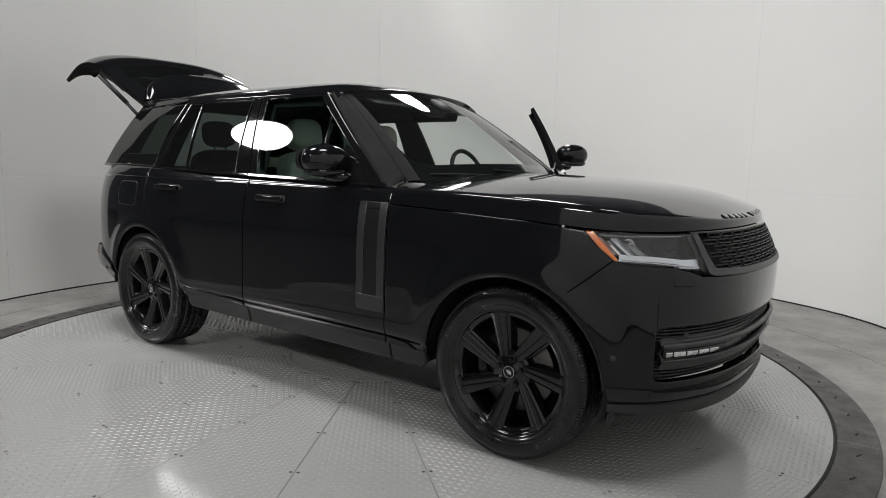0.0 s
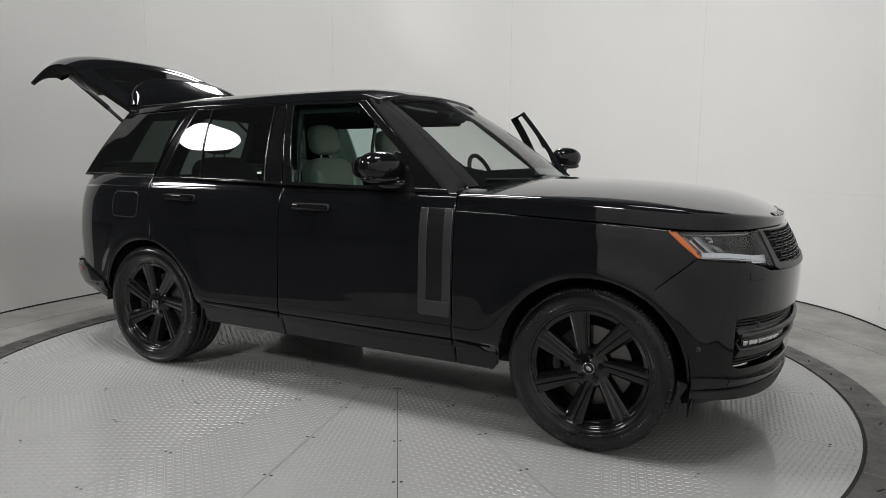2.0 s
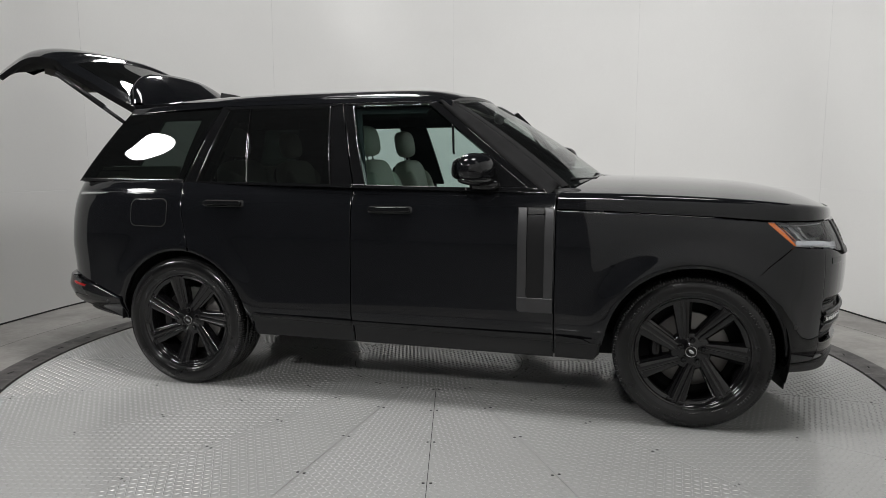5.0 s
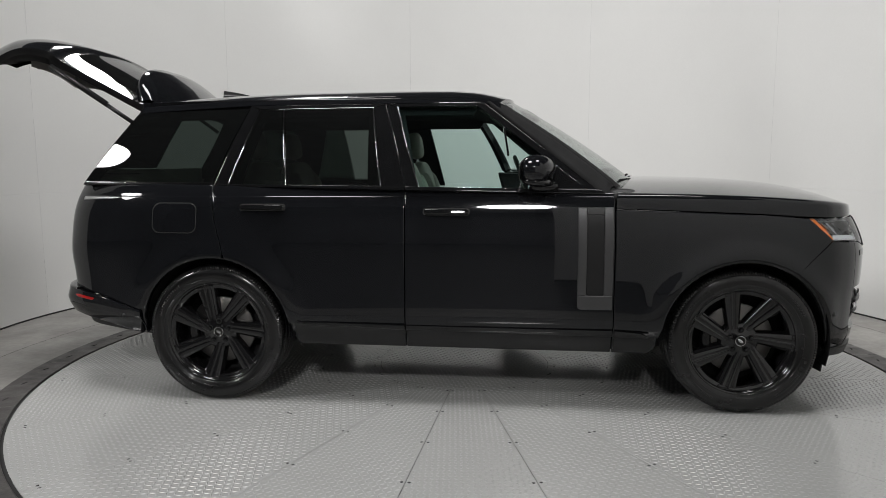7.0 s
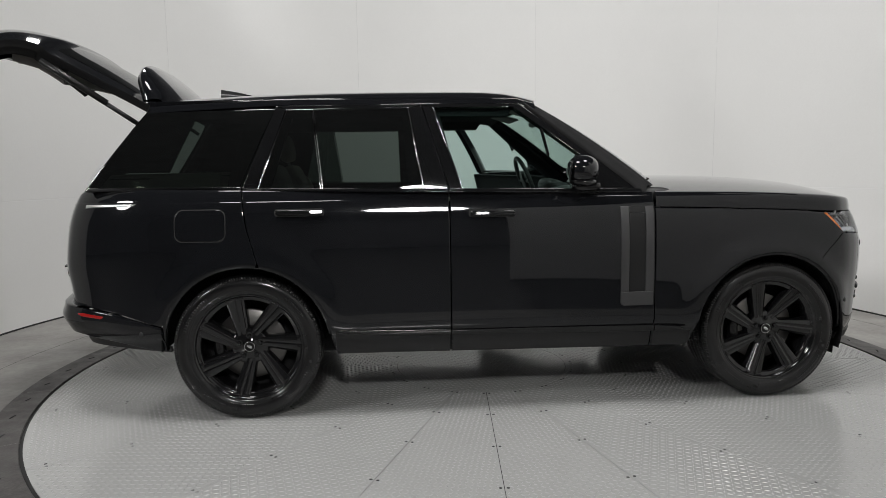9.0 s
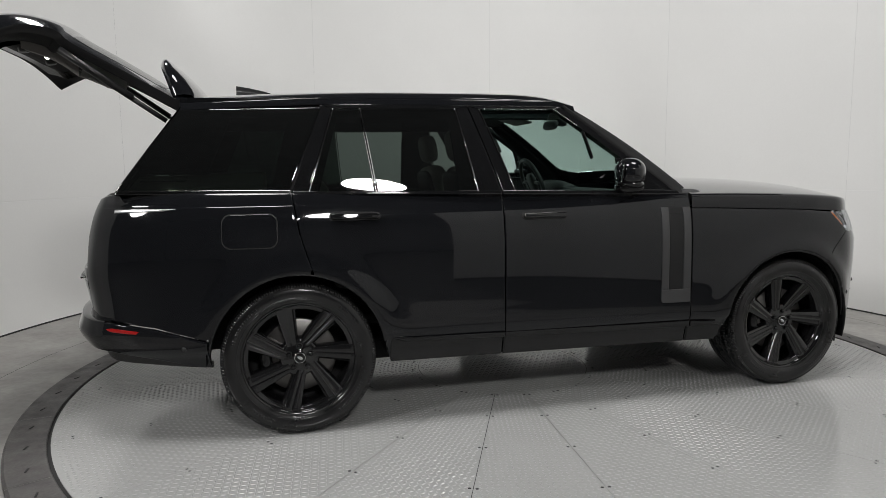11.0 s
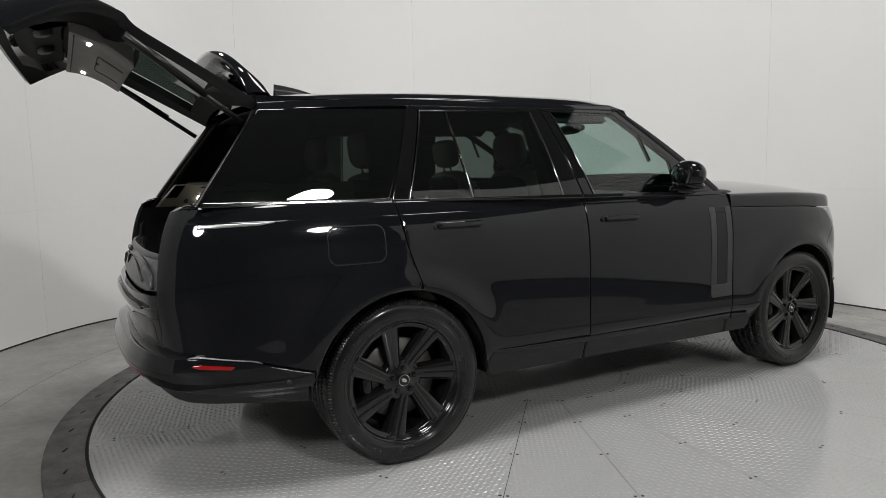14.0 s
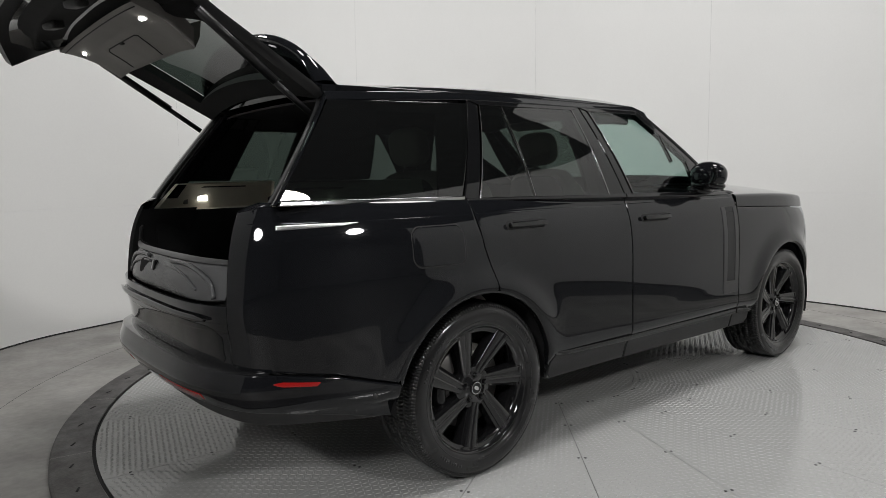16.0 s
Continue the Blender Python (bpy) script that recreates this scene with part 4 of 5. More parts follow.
fl = Build()
fl.lathe(Matrix.Translation((0, 0, FLOOR_Z)), [(4.85, -0.004)] + [(r, 0.0) for r in (4.85, 4.2, 3.6, 2.7, 1.5, 0.0)], 120)
# unseen floor past the concrete, coloured dark to keep the flank's reflections black
hf = Build().grid([[Vector((x, y, FLOOR_Z - 0.004)) for x in np.linspace(-24, 24, 20)] for y in np.linspace(-30, 20, 20)])
tagged(hf.ob("floor_hall", HALLFLOOR, None, smooth=False), "unseen dark floor round the studio, for the flank to reflect", "floor", kind="structure")
tagged(fl.ob("floor", CONCRETE, None, smooth=False), "grey polished concrete floor with faint joints", "floor", kind="structure")
# saw-cut joint round the pit
jt = Build().lathe(Matrix.Translation((0, 0, FLOOR_Z)), [(3.548, 0.0), (3.5485, 0.0005), (3.5515, 0.0005), (3.552, 0.0)], 160)
tagged(jt.ob("floor_joint", GAPM), "thin dark joint in the concrete", "floor joint", kind="structure")

# white cove: a half round with straight arms, in upright panels
TOP = 3.71
ARM = 6.4                 # the unseen arm beside the camera, raised so the side glass reflects white
COVE = function([(-20, 4.05), (-13, 4.02), (7, 3.90), (33, 4.02), (52, 4.48), (65, 4.62), (90, 4.62), (112, 4.40), (128, 4.55), (150, 4.42), (165, 4.30), (176, 4.16), (195, 4.06), (200, 4.06)])
outline = [(COVE(a) * math.cos(radians(a)), COVE(a) * math.sin(radians(a))) for a in np.linspace(-14, 196, 85)]
BEND = [(1.1 + 3.05 * math.sin(radians(a)), -3.2 - 3.05 * math.cos(radians(a))) for a in range(0, 90, 9)]   # unseen; the arm bends round behind the camera for the flank to reflect
outline = [(0.8, -6.25)] + BEND + [(4.15, -3.2), (4.14, -2.8), (4.13, -2.4), (4.12, -2.0), (4.12, -1.7)] + outline
LAST = len(outline) - 1
cove = tagged(new("wall_cove"), "tall white curved studio wall in smooth upright panels", "wall", kind="structure")
k = 0
while k < len(outline) - 1:
    per = 1 if k == 0 else 5 if k in (1, 6) else 4 if k == 11 else min(12, LAST - k)
    seg = outline[k:k + per + 1]
    courses = [FLOOR_Z, 1.13, TOP]
    # heights of the unseen bend and arm are set for reflections on the car
    if k < 11:
        courses[-1] = 4.4
    elif k == 11:
        courses[-1] = ARM
    for z0, z1 in zip(courses, courses[1:]):
        rows = []
        for i, (x, y) in enumerate(seg):
            dx, dy = (seg[min(i + 1, len(seg) - 1)][0] - seg[max(i - 1, 0)][0], seg[min(i + 1, len(seg) - 1)][1] - seg[max(i - 1, 0)][1])
            n = math.hypot(dx, dy)
            e = 0.0004 * (1 if i == 0 else -1 if i == len(seg) - 1 else 0)
            x, y = x + dx / n * e, y + dy / n * e
            nx, ny = -dy / n, dx / n
            back = Vector((-nx * 0.05, -ny * 0.05, 0))
            lo, hi = Vector((x, y, z0 + 0.0002)), Vector((x, y, z1 - 0.0002))
            soft_lo, soft_hi = Vector((-nx * 0.0003, -ny * 0.0003, 0.003)), Vector((-nx * 0.0003, -ny * 0.0003, -0.003))
            rows.append([lo + back, lo + soft_lo - Vector((0, 0, 0.003)), lo + Vector((0, 0, 0.003)), lo + Vector((0, 0, 0.006)), hi - Vector((0, 0, 0.006)), hi - Vector((0, 0, 0.003)), hi + soft_hi + Vector((0, 0, 0.003)), hi + back])
        Build().grid(rows, flip=False).ob("wall_panel", WALLM, cove)
    k += per
# contact shade where wall meets floor, built as a thin dark strip
foot_shade = Build()
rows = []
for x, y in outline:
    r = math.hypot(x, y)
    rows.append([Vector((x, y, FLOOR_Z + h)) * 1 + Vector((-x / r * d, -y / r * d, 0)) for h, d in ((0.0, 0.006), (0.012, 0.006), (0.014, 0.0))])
tagged(foot_shade.grid(rows).ob("baseboard", GAPM), "thin dark strip standing for the shadow line at the foot of the wall", "baseboard", kind="structure")
hall = Build()
H = 19.0
hall.grid([[Vector((x, y, z)) for z in (FLOOR_Z - 0.01, H)] for x, y in ((-24, -30), (24, -30), (24, 20), (-24, 20), (-24, -30))])
tagged(hall.ob("wall_hall", DARKHALL, None, smooth=False), "dark walls of the surrounding hall", "wall", kind="structure")
ce = Build().grid([[Vector((x, y, H)) for x in (-24, 24)] for y in (-30, 20)])
tagged(ce.ob("ceiling", DARKHALL, None, smooth=False), "dark hall ceiling", "ceiling", kind="structure")

# ---- round lamps in the hall ----


def add_lamp(place, radius, watts, tilted):
    """A round lamp that faces down, or leans towards the turntable."""
    lamp = thing("unseen_round_lamp", "large round white studio lamp added out of view in the dark hall", "lamp", "round studio lamps")
    lamp.matrix_basis = Matrix.Translation(place)
    lean = Vector(place).to_track_quat("Z", "Y").to_matrix().to_4x4() if tilted else Matrix.Identity(4)
    b = Build().lathe(lean, [(0.0, 0.10), (radius * 0.9, 0.10), (radius + 0.02, 0.05), (radius + 0.02, -0.01), (radius, -0.01), (radius, 0.004)], 48)
    b.ob("housing", PLASTIC, lamp)
    e = watts / (math.pi * math.pi * radius * radius)
    dm = mat("lamp_diffuser", (0.9, 0.9, 0.9), 0.5, emit=(1.0, 0.99, 0.98), power=e)
    Build().lathe(lean, [(0.0, 0.0), (radius, 0.0), (radius, 0.003)], 48).ob("diffuser", dm, lamp)
    Build().tube([(0, 0, 0.1), (0, 0, H - place[2])], 0.012, 6).ob("hanger", PLASTIC, lamp)
    return lamp


# first two match the ovals on the car; other three are added unseen fill
LAMPS = [((-16.2, -8.95, 11.6), 1.65, 1120, True), ((0.36, -17.7, 11.5), 1.45, 2050, False), ((-6.0, 12.0, 13.0), 1.6, 1150, False), ((2.6, -1.2, 9.0), 1.25, 270, False), ((-2.6, -1.8, 8.8), 1.25, 350, False)]
for place, radius, watts, tilted in LAMPS:
    add_lamp(place, radius, watts, tilted)

# ---- flank details ----
for s, fdoor, rdoor in ((-1, front_door_n, rear_door_n), (1, front_door_f, rear_door_f)):
    # U-shaped vent trim on the front door
    b = Build()
    o = lambda u, z: body(u, z, 0.004)
    patch(o, sided(near([(0.590, 0.60), (0.596, 0.588), (0.610, 0.583), (0.781, 0.583)]), s), sided(near([(0.590, 0.662), (0.781, 0.662)]), s), 0.02, 6, 0.012, build=b)
    patch(o, sided(near([(0.590, 0.663), (0.640, 0.663)]), s), sided(near([(0.590, 1.147), (0.638, 1.147)]), s), 0.02, 14, 0.012, build=b)
    patch(o, sided(near([(0.733, 0.663), (0.781, 0.663)]), s), sided(near([(0.733, 1.147), (0.781, 1.147)]), s), 0.02, 14, 0.012, build=b)
    b.ob("vent_trim", SATIN, fdoor, "satin grey U-shaped vent trim")
    patch(lambda u, z: body(u, z, 0.0015), sided(near([(0.640, 0.663), (0.733, 0.663)]), s), sided(near([(0.640, 1.147), (0.733, 1.147)]), s), 0.02, 10, 0.006).ob("vent_inset", GRILLEM, fdoor)
    # handles, flush with a finger gap
    for x0, x1, z, d in ((-0.263, -0.012, 1.124, fdoor), (-1.320, -1.066, 1.147, rdoor)):
        lo, hi = rounded(us(x0) - 0.007, z - 0.024, us(x1) + 0.007, z + 0.018, 0.018)
        patch(lambda u, q: body(u, q, 0.0008), sided(lo, s), sided(hi, s), 0.02, 5, 0.004, 0).ob("handle_gap", GAPM, d)
        lo, hi = rounded(us(x0), z - 0.011, us(x1), z + 0.014, 0.011)
        mid = (us(x0) + us(x1)) / 2
        if s > 0:
            mid = TURN - mid
        patch(lambda u, q: body(u, q, 0.036 - 0.45 * (u - mid) ** 2), sided(lo, s), sided(hi, s), 0.02, 6, 0.018, 0.003).ob("handle", GLOSS, d)
    # lower gloss insert
    patch(lambda u, z: body(u, z, 0.004 + (0.475 - z) * 0.55), sided(near([(-0.377 + 0.007, 0.446), (0.787, 0.428)]), s), sided(near([(-0.37, 0.474), (0.787, 0.462)]), s), 0.05, 4, 0.012).ob("lower_insert", GLOSS, fdoor)
    patch(lambda u, z: body(u, z, 0.004 + (0.49 - z) * 0.55), sided(near([(-1.0, 0.492), (-0.95, 0.470), (-0.377, 0.447)]), s), sided(near([(-1.0, 0.496), (-0.9, 0.488), (-0.377, 0.475)]), s), 0.05, 4, 0.012).ob("lower_insert", GLOSS, rdoor)
    # satin sill strips under the inserts
    patch(lambda u, z: body(u, z, 0.005), sided(near([(-0.366, 0.337), (0.783, 0.328)]), s), sided(near([(-0.366, 0.443), (0.783, 0.425)]), s), 0.05, 6, 0.01, 0.002).ob("sill_strip", SILL, fdoor)
    patch(lambda u, z: body(u, z, 0.005), sided(near([(-1.018, 0.37), (-0.99, 0.346), (-0.381, 0.338)]), s), sided(near([(-1.018, 0.484), (-0.95, 0.466), (-0.381, 0.444)]), s), 0.05, 6, 0.01, 0.002).ob("sill_strip", SILL, rdoor)
    patch(lambda u, z: body(u, z, 0.005), sided(near([(0.800, 0.329), (0.99, 0.327), (1.022, 0.355)]), s), sided(near([(0.800, 0.424), (1.022, 0.418)]), s), 0.03, 6, 0.01, 0.002).ob("sill_strip", SILL, car)
    patch(lambda u, z: body(u, z, 0.004 + (0.475 - z) * 0.55), sided(near([(0.800, 0.427), (0.99, 0.424)]), s), sided(near([(0.800, 0.461), (0.94, 0.448), (0.99, 0.428)]), s), 0.03, 4, 0.012).ob("lower_insert", GLOSS, car)
    # mirror
    arm = Build()
    arm.blob(pose(0.40, s * 0.955, 1.262, 0, 0, 0), 0.085, 0.07, 0.032, 2.6, 20, 10)
    Build().blob(pose(0.362, s * 1.025, 1.352, 0, 6, s * 25), 0.088, 0.130, 0.083, 2.25, 36, 20).ob("door_mirror", PAINT, fdoor)
    arm.ob("mirror_foot", GLOSS, fdoor)
    Build().blob(pose(0.365, s * 1.022, 1.291, 0, 6, s * 25), 0.080, 0.116, 0.028, 2.5, 32, 12).ob("mirror_base", GLOSS, fdoor)
    Build().blob(pose(0.300, s * 1.050, 1.352, 0, 6, s * 25), 0.008, 0.098, 0.058, 3.0, 28, 12).ob("mirror_glass", GLOSS, fdoor)
# fuel flap
lo, hi = rounded(us(-1.858), 0.998, us(-1.590), 1.166, 0.045, 8)
patch(lambda u, z: body(u, z, 0.0008), [(a - (0.004 if a < us(-1.72) else -0.004), b - 0.004) for a, b in lo], [(a - (0.004 if a < us(-1.72) else -0.004), b + 0.004) for a, b in hi], 0.02, 8, 0.003, 0).ob("fuel_flap_gap", GAPM, car)
patch(lambda u, z: body(u, z, 0.0022), lo, hi, 0.02, 8, 0.004, 0.0018).ob("fuel_flap", PAINT, car)
# blade-shaped side lamp on each quarter
for s in (-1, 1):
    patch(lambda u, z: body(u, z, 0.004), sided(near([(-2.405, 1.180), (-2.15, 1.190), (-2.086, 1.199)]), s), sided(near([(-2.405, 1.198), (-2.15, 1.202), (-2.086, 1.201)]), s), 0.02, 4, 0.012, 0.002).ob("rear_blade", BLADE, car, "bright tapered metal blade on the rear flank")

# ---- rear end ----
UB = us(-1.952)


def bumper_r(u, z):
    v = u % TURN
    v = min(v, TURN - v)
    k = 1 - min(max((v - 0.35) / 1.0, 0), 1)
    k = k * k * (3 - 2 * k)
    return body(u, z, 0.014 + 0.05 * k * math.exp(-((z - 0.60) / 0.09) ** 2))


def wrap(pts):
    """An outline from the far flank round the rear to the near one, about 0."""
    return [(-u, z) for u, z in reversed(pts)] + [p for p in pts if p[0] > 1e-6]


lo = [(0, 0.505), (ur(-0.4), 0.500), (ur(-0.72), 0.485), (us(-2.42), 0.474), (us(-2.2), 0.434), (us(-2.03), 0.394), (UB, 0.384)]
hi = [(0, 0.652), (ur(-0.4), 0.650), (ur(-0.70), 0.640), (us(-2.44), 0.632), (us(-2.40), 0.630), (us(-2.2), 0.598), (us(-2.0), 0.540), (UB, 0.528)]
rb = patch(bumper_r, wrap(lo), wrap(hi), 0.03, 12, 0.03, 0.002).ob("rear_bumper", PAINT, car, "smooth black rear bumper")
rows = []
for u in np.linspace(-us(-2.44), us(-2.44), 60):
    z = np.interp(abs(u), [p[0] for p in hi], [p[1] for p in hi])
    a = bumper_r(u, z)
    rows.append([a, body(u, z + 0.006, 0.03), body(u, z + 0.004, -0.005), body(u, z - 0.01, -0.03)])
Build().grid(rows, flip=True).ob("bumper_ledge", GLOSS, rb)
patch(lambda u, z: bumper_r(u, z) + (body(u, z, -0.05) - body(u, z)), wrap([(0, 0.40), (ur(-0.6), 0.40), (us(-2.3), 0.392), (UB, 0.368)]), wrap([(0, 0.51), (ur(-0.6), 0.50), (us(-2.42), 0.48), (us(-2.2), 0.445), (us(-2.03), 0.405), (UB, 0.395)]), 0.05, 5, 0.02).ob("rear_valance", PLASTIC, rb)
for s in (-1, 1):
    pts_lo, pts_hi = [(us(-2.425), 0.597), (us(-2.40), 0.588), (us(-2.285), 0.578), (us(-2.272), 0.588)], [(us(-2.425), 0.602), (us(-2.395), 0.606), (us(-2.272), 0.592)]
    if s > 0:
        pts_lo, pts_hi = [(-u, z) for u, z in reversed(pts_lo)], [(-u, z) for u, z in reversed(pts_hi)]
    patch(lambda u, z: bumper_r(u, z) + (body(u, z, 0.003) - body(u, z)), pts_lo, pts_hi, 0.01, 4, 0.01, 0.001).ob("rear_reflector", REDLENS, rb, "red side reflector")
    a0, a1 = ur(-0.22), ur(-0.58)
    l2, h2 = [(a0, 0.520), (a1, 0.512)], [(a0, 0.548), (a1, 0.538)]
    if s > 0:
        l2, h2 = [(-u, z) for u, z in reversed(l2)], [(-u, z) for u, z in reversed(h2)]
    patch(lambda u, z: bumper_r(u, z) + (body(u, z, 0.003) - body(u, z)), l2, h2, 0.03, 4, 0.01, 0.001).ob("fog_reflector", REDLENS, rb, "dark red low reflector")
    p = bumper_r(us(-2.06) if s < 0 else -us(-2.06), 0.50)
    Build().lathe(Matrix.Translation(p) @ Vector((0, s, 0)).to_track_quat("Z", "Y").to_matrix().to_4x4(), [(0.0, 0.004), (0.008, 0.004), (0.010, 0.001), (0.013, 0.0015), (0.014, -0.01)], 20).ob("parking_sensor", PLASTIC, rb)
# lower tailgate
E0 = ur(-0.728)
lt = patch(body, wrap([(0, 0.655), (ur(-0.4), 0.653), (E0, 0.612)]), wrap([(0, 0.885), (ur(-0.5), 0.886), (E0, 0.892)]), 0.03, 10, 0.02).ob("lower_tailgate", PAINT, car, "closed lower half of the split tailgate")
patch(lambda u, z: body(u, z, 0.022 - 30 * (z - 0.832) ** 2), wrap([(0, 0.812), (ur(-0.52), 0.815), (ur(-0.60), 0.826)]), wrap([(0, 0.850), (ur(-0.52), 0.846), (ur(-0.60), 0.838)]), 0.03, 8, 0.03, 0.002).ob("tailgate_strip", GLOSS, lt)
patch(lambda u, z: body(u, z, 0.002), wrap([(0, 0.780), (E0, 0.785)]), wrap([(0, 0.810), (E0, 0.825)]), 0.04, 4, 0.01, 0.001).ob("lamp_band", GLOSS, lt)


def inner_gate(u, z):
    v = min(u % TURN, TURN - u % TURN) / E0
    t = (z - 0.886) / 0.165
    bulge = 0.03 * math.exp(-((v - 0.0) / 0.75) ** 6) * math.sin(math.pi * min(max(t, 0), 1)) ** 0.7
    return body(u, z, -0.035 + bulge - 0.03 * t)


ig = patch(inner_gate, wrap([(0, 0.888), (ur(-0.5), 0.889), (E0 - 0.05, 0.905), (E0 - 0.03, 0.93)]), wrap([(0, 1.050), (E0 - 0.03, 1.060)]), 0.02, 14, 0.03, 0.003).ob("tailgate_cap", mat("dark_grey_moulding", (0.07, 0.071, 0.074), 0.27, 0, 0, 0.5, var=0.08, vscale=7, fine=0.1, fscale=500, bump=0.0003), lt, "dark grey moulded cap with latch recess")
for s in (-1, 1):
    rib = [inner_gate(s * ur(-y), z) + Vector((-0.006, 0, 0.0)) for y, z in ((0.16, 1.026), (0.29, 1.028), (0.41, 1.018), (0.50, 0.995), (0.565, 0.96), (0.595, 0.91))]
    Build().tube(curve([tuple(p) for p in rib], 6), [0.010] * 31, 8).ob("cap_rib", ig.data.materials[0], lt)
    rib = [inner_gate(s * ur(-y), z) + Vector((-0.004, 0, 0.0)) for y, z in ((0.10, 1.006), (0.24, 1.002), (0.37, 0.980), (0.47, 0.935))]
    Build().tube(curve([tuple(p) for p in rib], 6), [0.006] * 19, 8).ob("cap_rib", ig.data.materials[0], lt)
Build().box(pose(-2.585, 0.16, 0.975, 0, 12, 8), 0.03, 0.15, 0.075, 0.018).ob("latch_recess", LINER, lt)
Build().box(pose(-2.59, 0.03, 0.99, 0, 12, 0), 0.03, 0.035, 0.05, 0.008).ob("latch", GLOSS, lt)
b = Build()
rows = [[inner_gate(u, 1.05) + Vector((0, 0, 0.01)), inner_gate(u, 1.05) + Vector((-0.012, 0, 0.008)), inner_gate(u, 1.045) + Vector((-0.014, 0, -0.004))] for u in np.linspace(-E0 + 0.02, E0 - 0.02, 40)]
b.grid(rows, flip=False)
b.ob("cap_edge", SATIN, lt)
# rear posts beside the opening
for s in (-1, 1):
    rows = []
    for t in np.linspace(-0.02, 1, 15):
        z = 1.285 + (1.735 - 1.285) * t
        x = -2.368 + (-2.045 + 2.368) * t
        y = g_half(x, z) + 0.003
        rows.append([Vector((x, s * y, z)), Vector((x - 0.004, s * (y - 0.004), z)), Vector((x - 0.004, s * (y - 0.03), z)), Vector((x + 0.006, s * (y - 0.075), z)), Vector((x + 0.05, s * (y - 0.10), z)), Vector((x + 0.12, s * (y - 0.085), z))])
    Build().grid(rows, flip=s < 0).ob("rear_post", PAINT, car)
    rows = []
    for z in np.linspace(0.88, 1.225, 12):
        u = E0 if s < 0 else -E0
        p = body(u, z)
        rows.append([p, p + Vector((0.03, -s * 0.015, 0)), p + Vector((0.12, -s * 0.03, 0)), p + Vector((0.30, -s * 0.04, 0))])
    Build().grid(rows, flip=s < 0).ob("opening_jamb", LINER, car)
    # seal along the post
    seal = [(-2.36 + 0.325 * t, s * (g_half(-2.36 + 0.325 * t, 1.29 + 0.44 * t) - 0.075), 1.29 + 0.44 * t) for t in np.linspace(0, 1, 8)]
    Build().tube([(-2.50, s * 0.655, 0.93), (-2.475, s * 0.66, 1.12)] + seal, 0.009, 8).ob("door_seal", PLASTIC, car)
    # top of the quarter, between belt and opening
    rows = []
    for u in np.linspace(E0, us(-2.30), 14):
        z = np.interp(u, [E0, us(-2.45), us(-2.3)], [1.250, 1.270, 1.275])
        p = body(u if s < 0 else -u, z)
        q = Vector((max(p.x + 0.02, -2.375), s * min(g_half(-2.37, 1.285) - 0.01, abs(p.y)), 1.284))
        rows.append([p, p.lerp(q, 0.4) + Vector((-0.004, s * 0.004, 0.006)), q])
    Build().grid(rows, flip=s > 0).ob("quarter_top", PAINT, car)

# ---- raised tailgate ----
GM = curve([(-2.07, 1.80), (-2.22, 1.91), (-2.42, 2.035), (-2.60, 2.14), (-2.67, 2.195), (-2.82, 2.225), (-2.98, 2.205), (-3.13, 2.13)], 6)
GS = curve([(-2.04, 1.742), (-2.19, 1.828), (-2.38, 1.935), (-2.55, 2.03), (-2.61, 2.082), (-2.74, 2.098), (-2.87, 2.05), (-3.02, 1.972)], 6)
GWID = np.interp(np.linspace(0, 1, len(GM)), [0, 0.5, 0.62, 0.8, 1.0], [0.615, 0.70, 0.73, 0.775, 0.775])


def gate_at(v, k, drop=0.0):
    q = abs(v) ** (2.2 + 2.0 * min(max((k - 0.5) / 0.3, 0), 1))
    i = k * (len(GM) - 1)
    j = min(int(i), len(GM) - 2)
    f = i - j
    m, d = GM[j] * (1 - f) + GM[j + 1] * f, GS[j] * (1 - f) + GS[j + 1] * f
    w = GWID[j] * (1 - f) + GWID[j + 1] * f
    p = m * (1 - q) + d * q
    tz = GM[min(j + 1, len(GM) - 1)] - GM[j]
    tz = tz / np.hypot(*tz)
    return Vector((p[0] - drop * tz[1], v * w, p[1] - drop * abs(tz[0])))


KG0, KG1, VG = 0.09, 0.43, 0.80
ks = sorted(set(list(np.linspace(0, 1, 44)) + [KG0, KG1]))
vs_ = sorted(set(list(np.linspace(-1, 1, 41)) + [-VG, VG]))
out_rows = [[gate_at(v, k) for v in vs_] for k in ks]


def sheet(rows, flip):
    bb = Build()
    r, c = len(rows), len(rows[0])
    fs = []
    for i in range(r - 1):
        for j in range(c - 1):
            if KG0 <= ks[i] and ks[i + 1] <= KG1 + 1e-9 and -VG <= vs_[j] and vs_[j + 1] <= VG + 1e-9:
                continue
            q = (i * c + j, i * c + j + 1, (i + 1) * c + j + 1, (i + 1) * c + j)
            fs.append(q[::-1] if flip else q)
    bb.add([p for row in rows for p in row], fs)
    return bb


gate = sheet(out_rows, False).ob("tailgate", PAINT, car, "raised upper tailgate with tinted glass")


def drop_of(v, k):
    return 0.045 + 0.10 * (1 - abs(v) ** 8) * min(1, max(0, (k - 0.36) / 0.10)) * min(1, (1 - k) / 0.12)


in_rows = [[gate_at(v * 0.985, k * 0.985 + 0.004, drop_of(v, k)) for v in vs_] for k in ks]
sheet(in_rows, True).ob("inner_lining", LINER, gate)
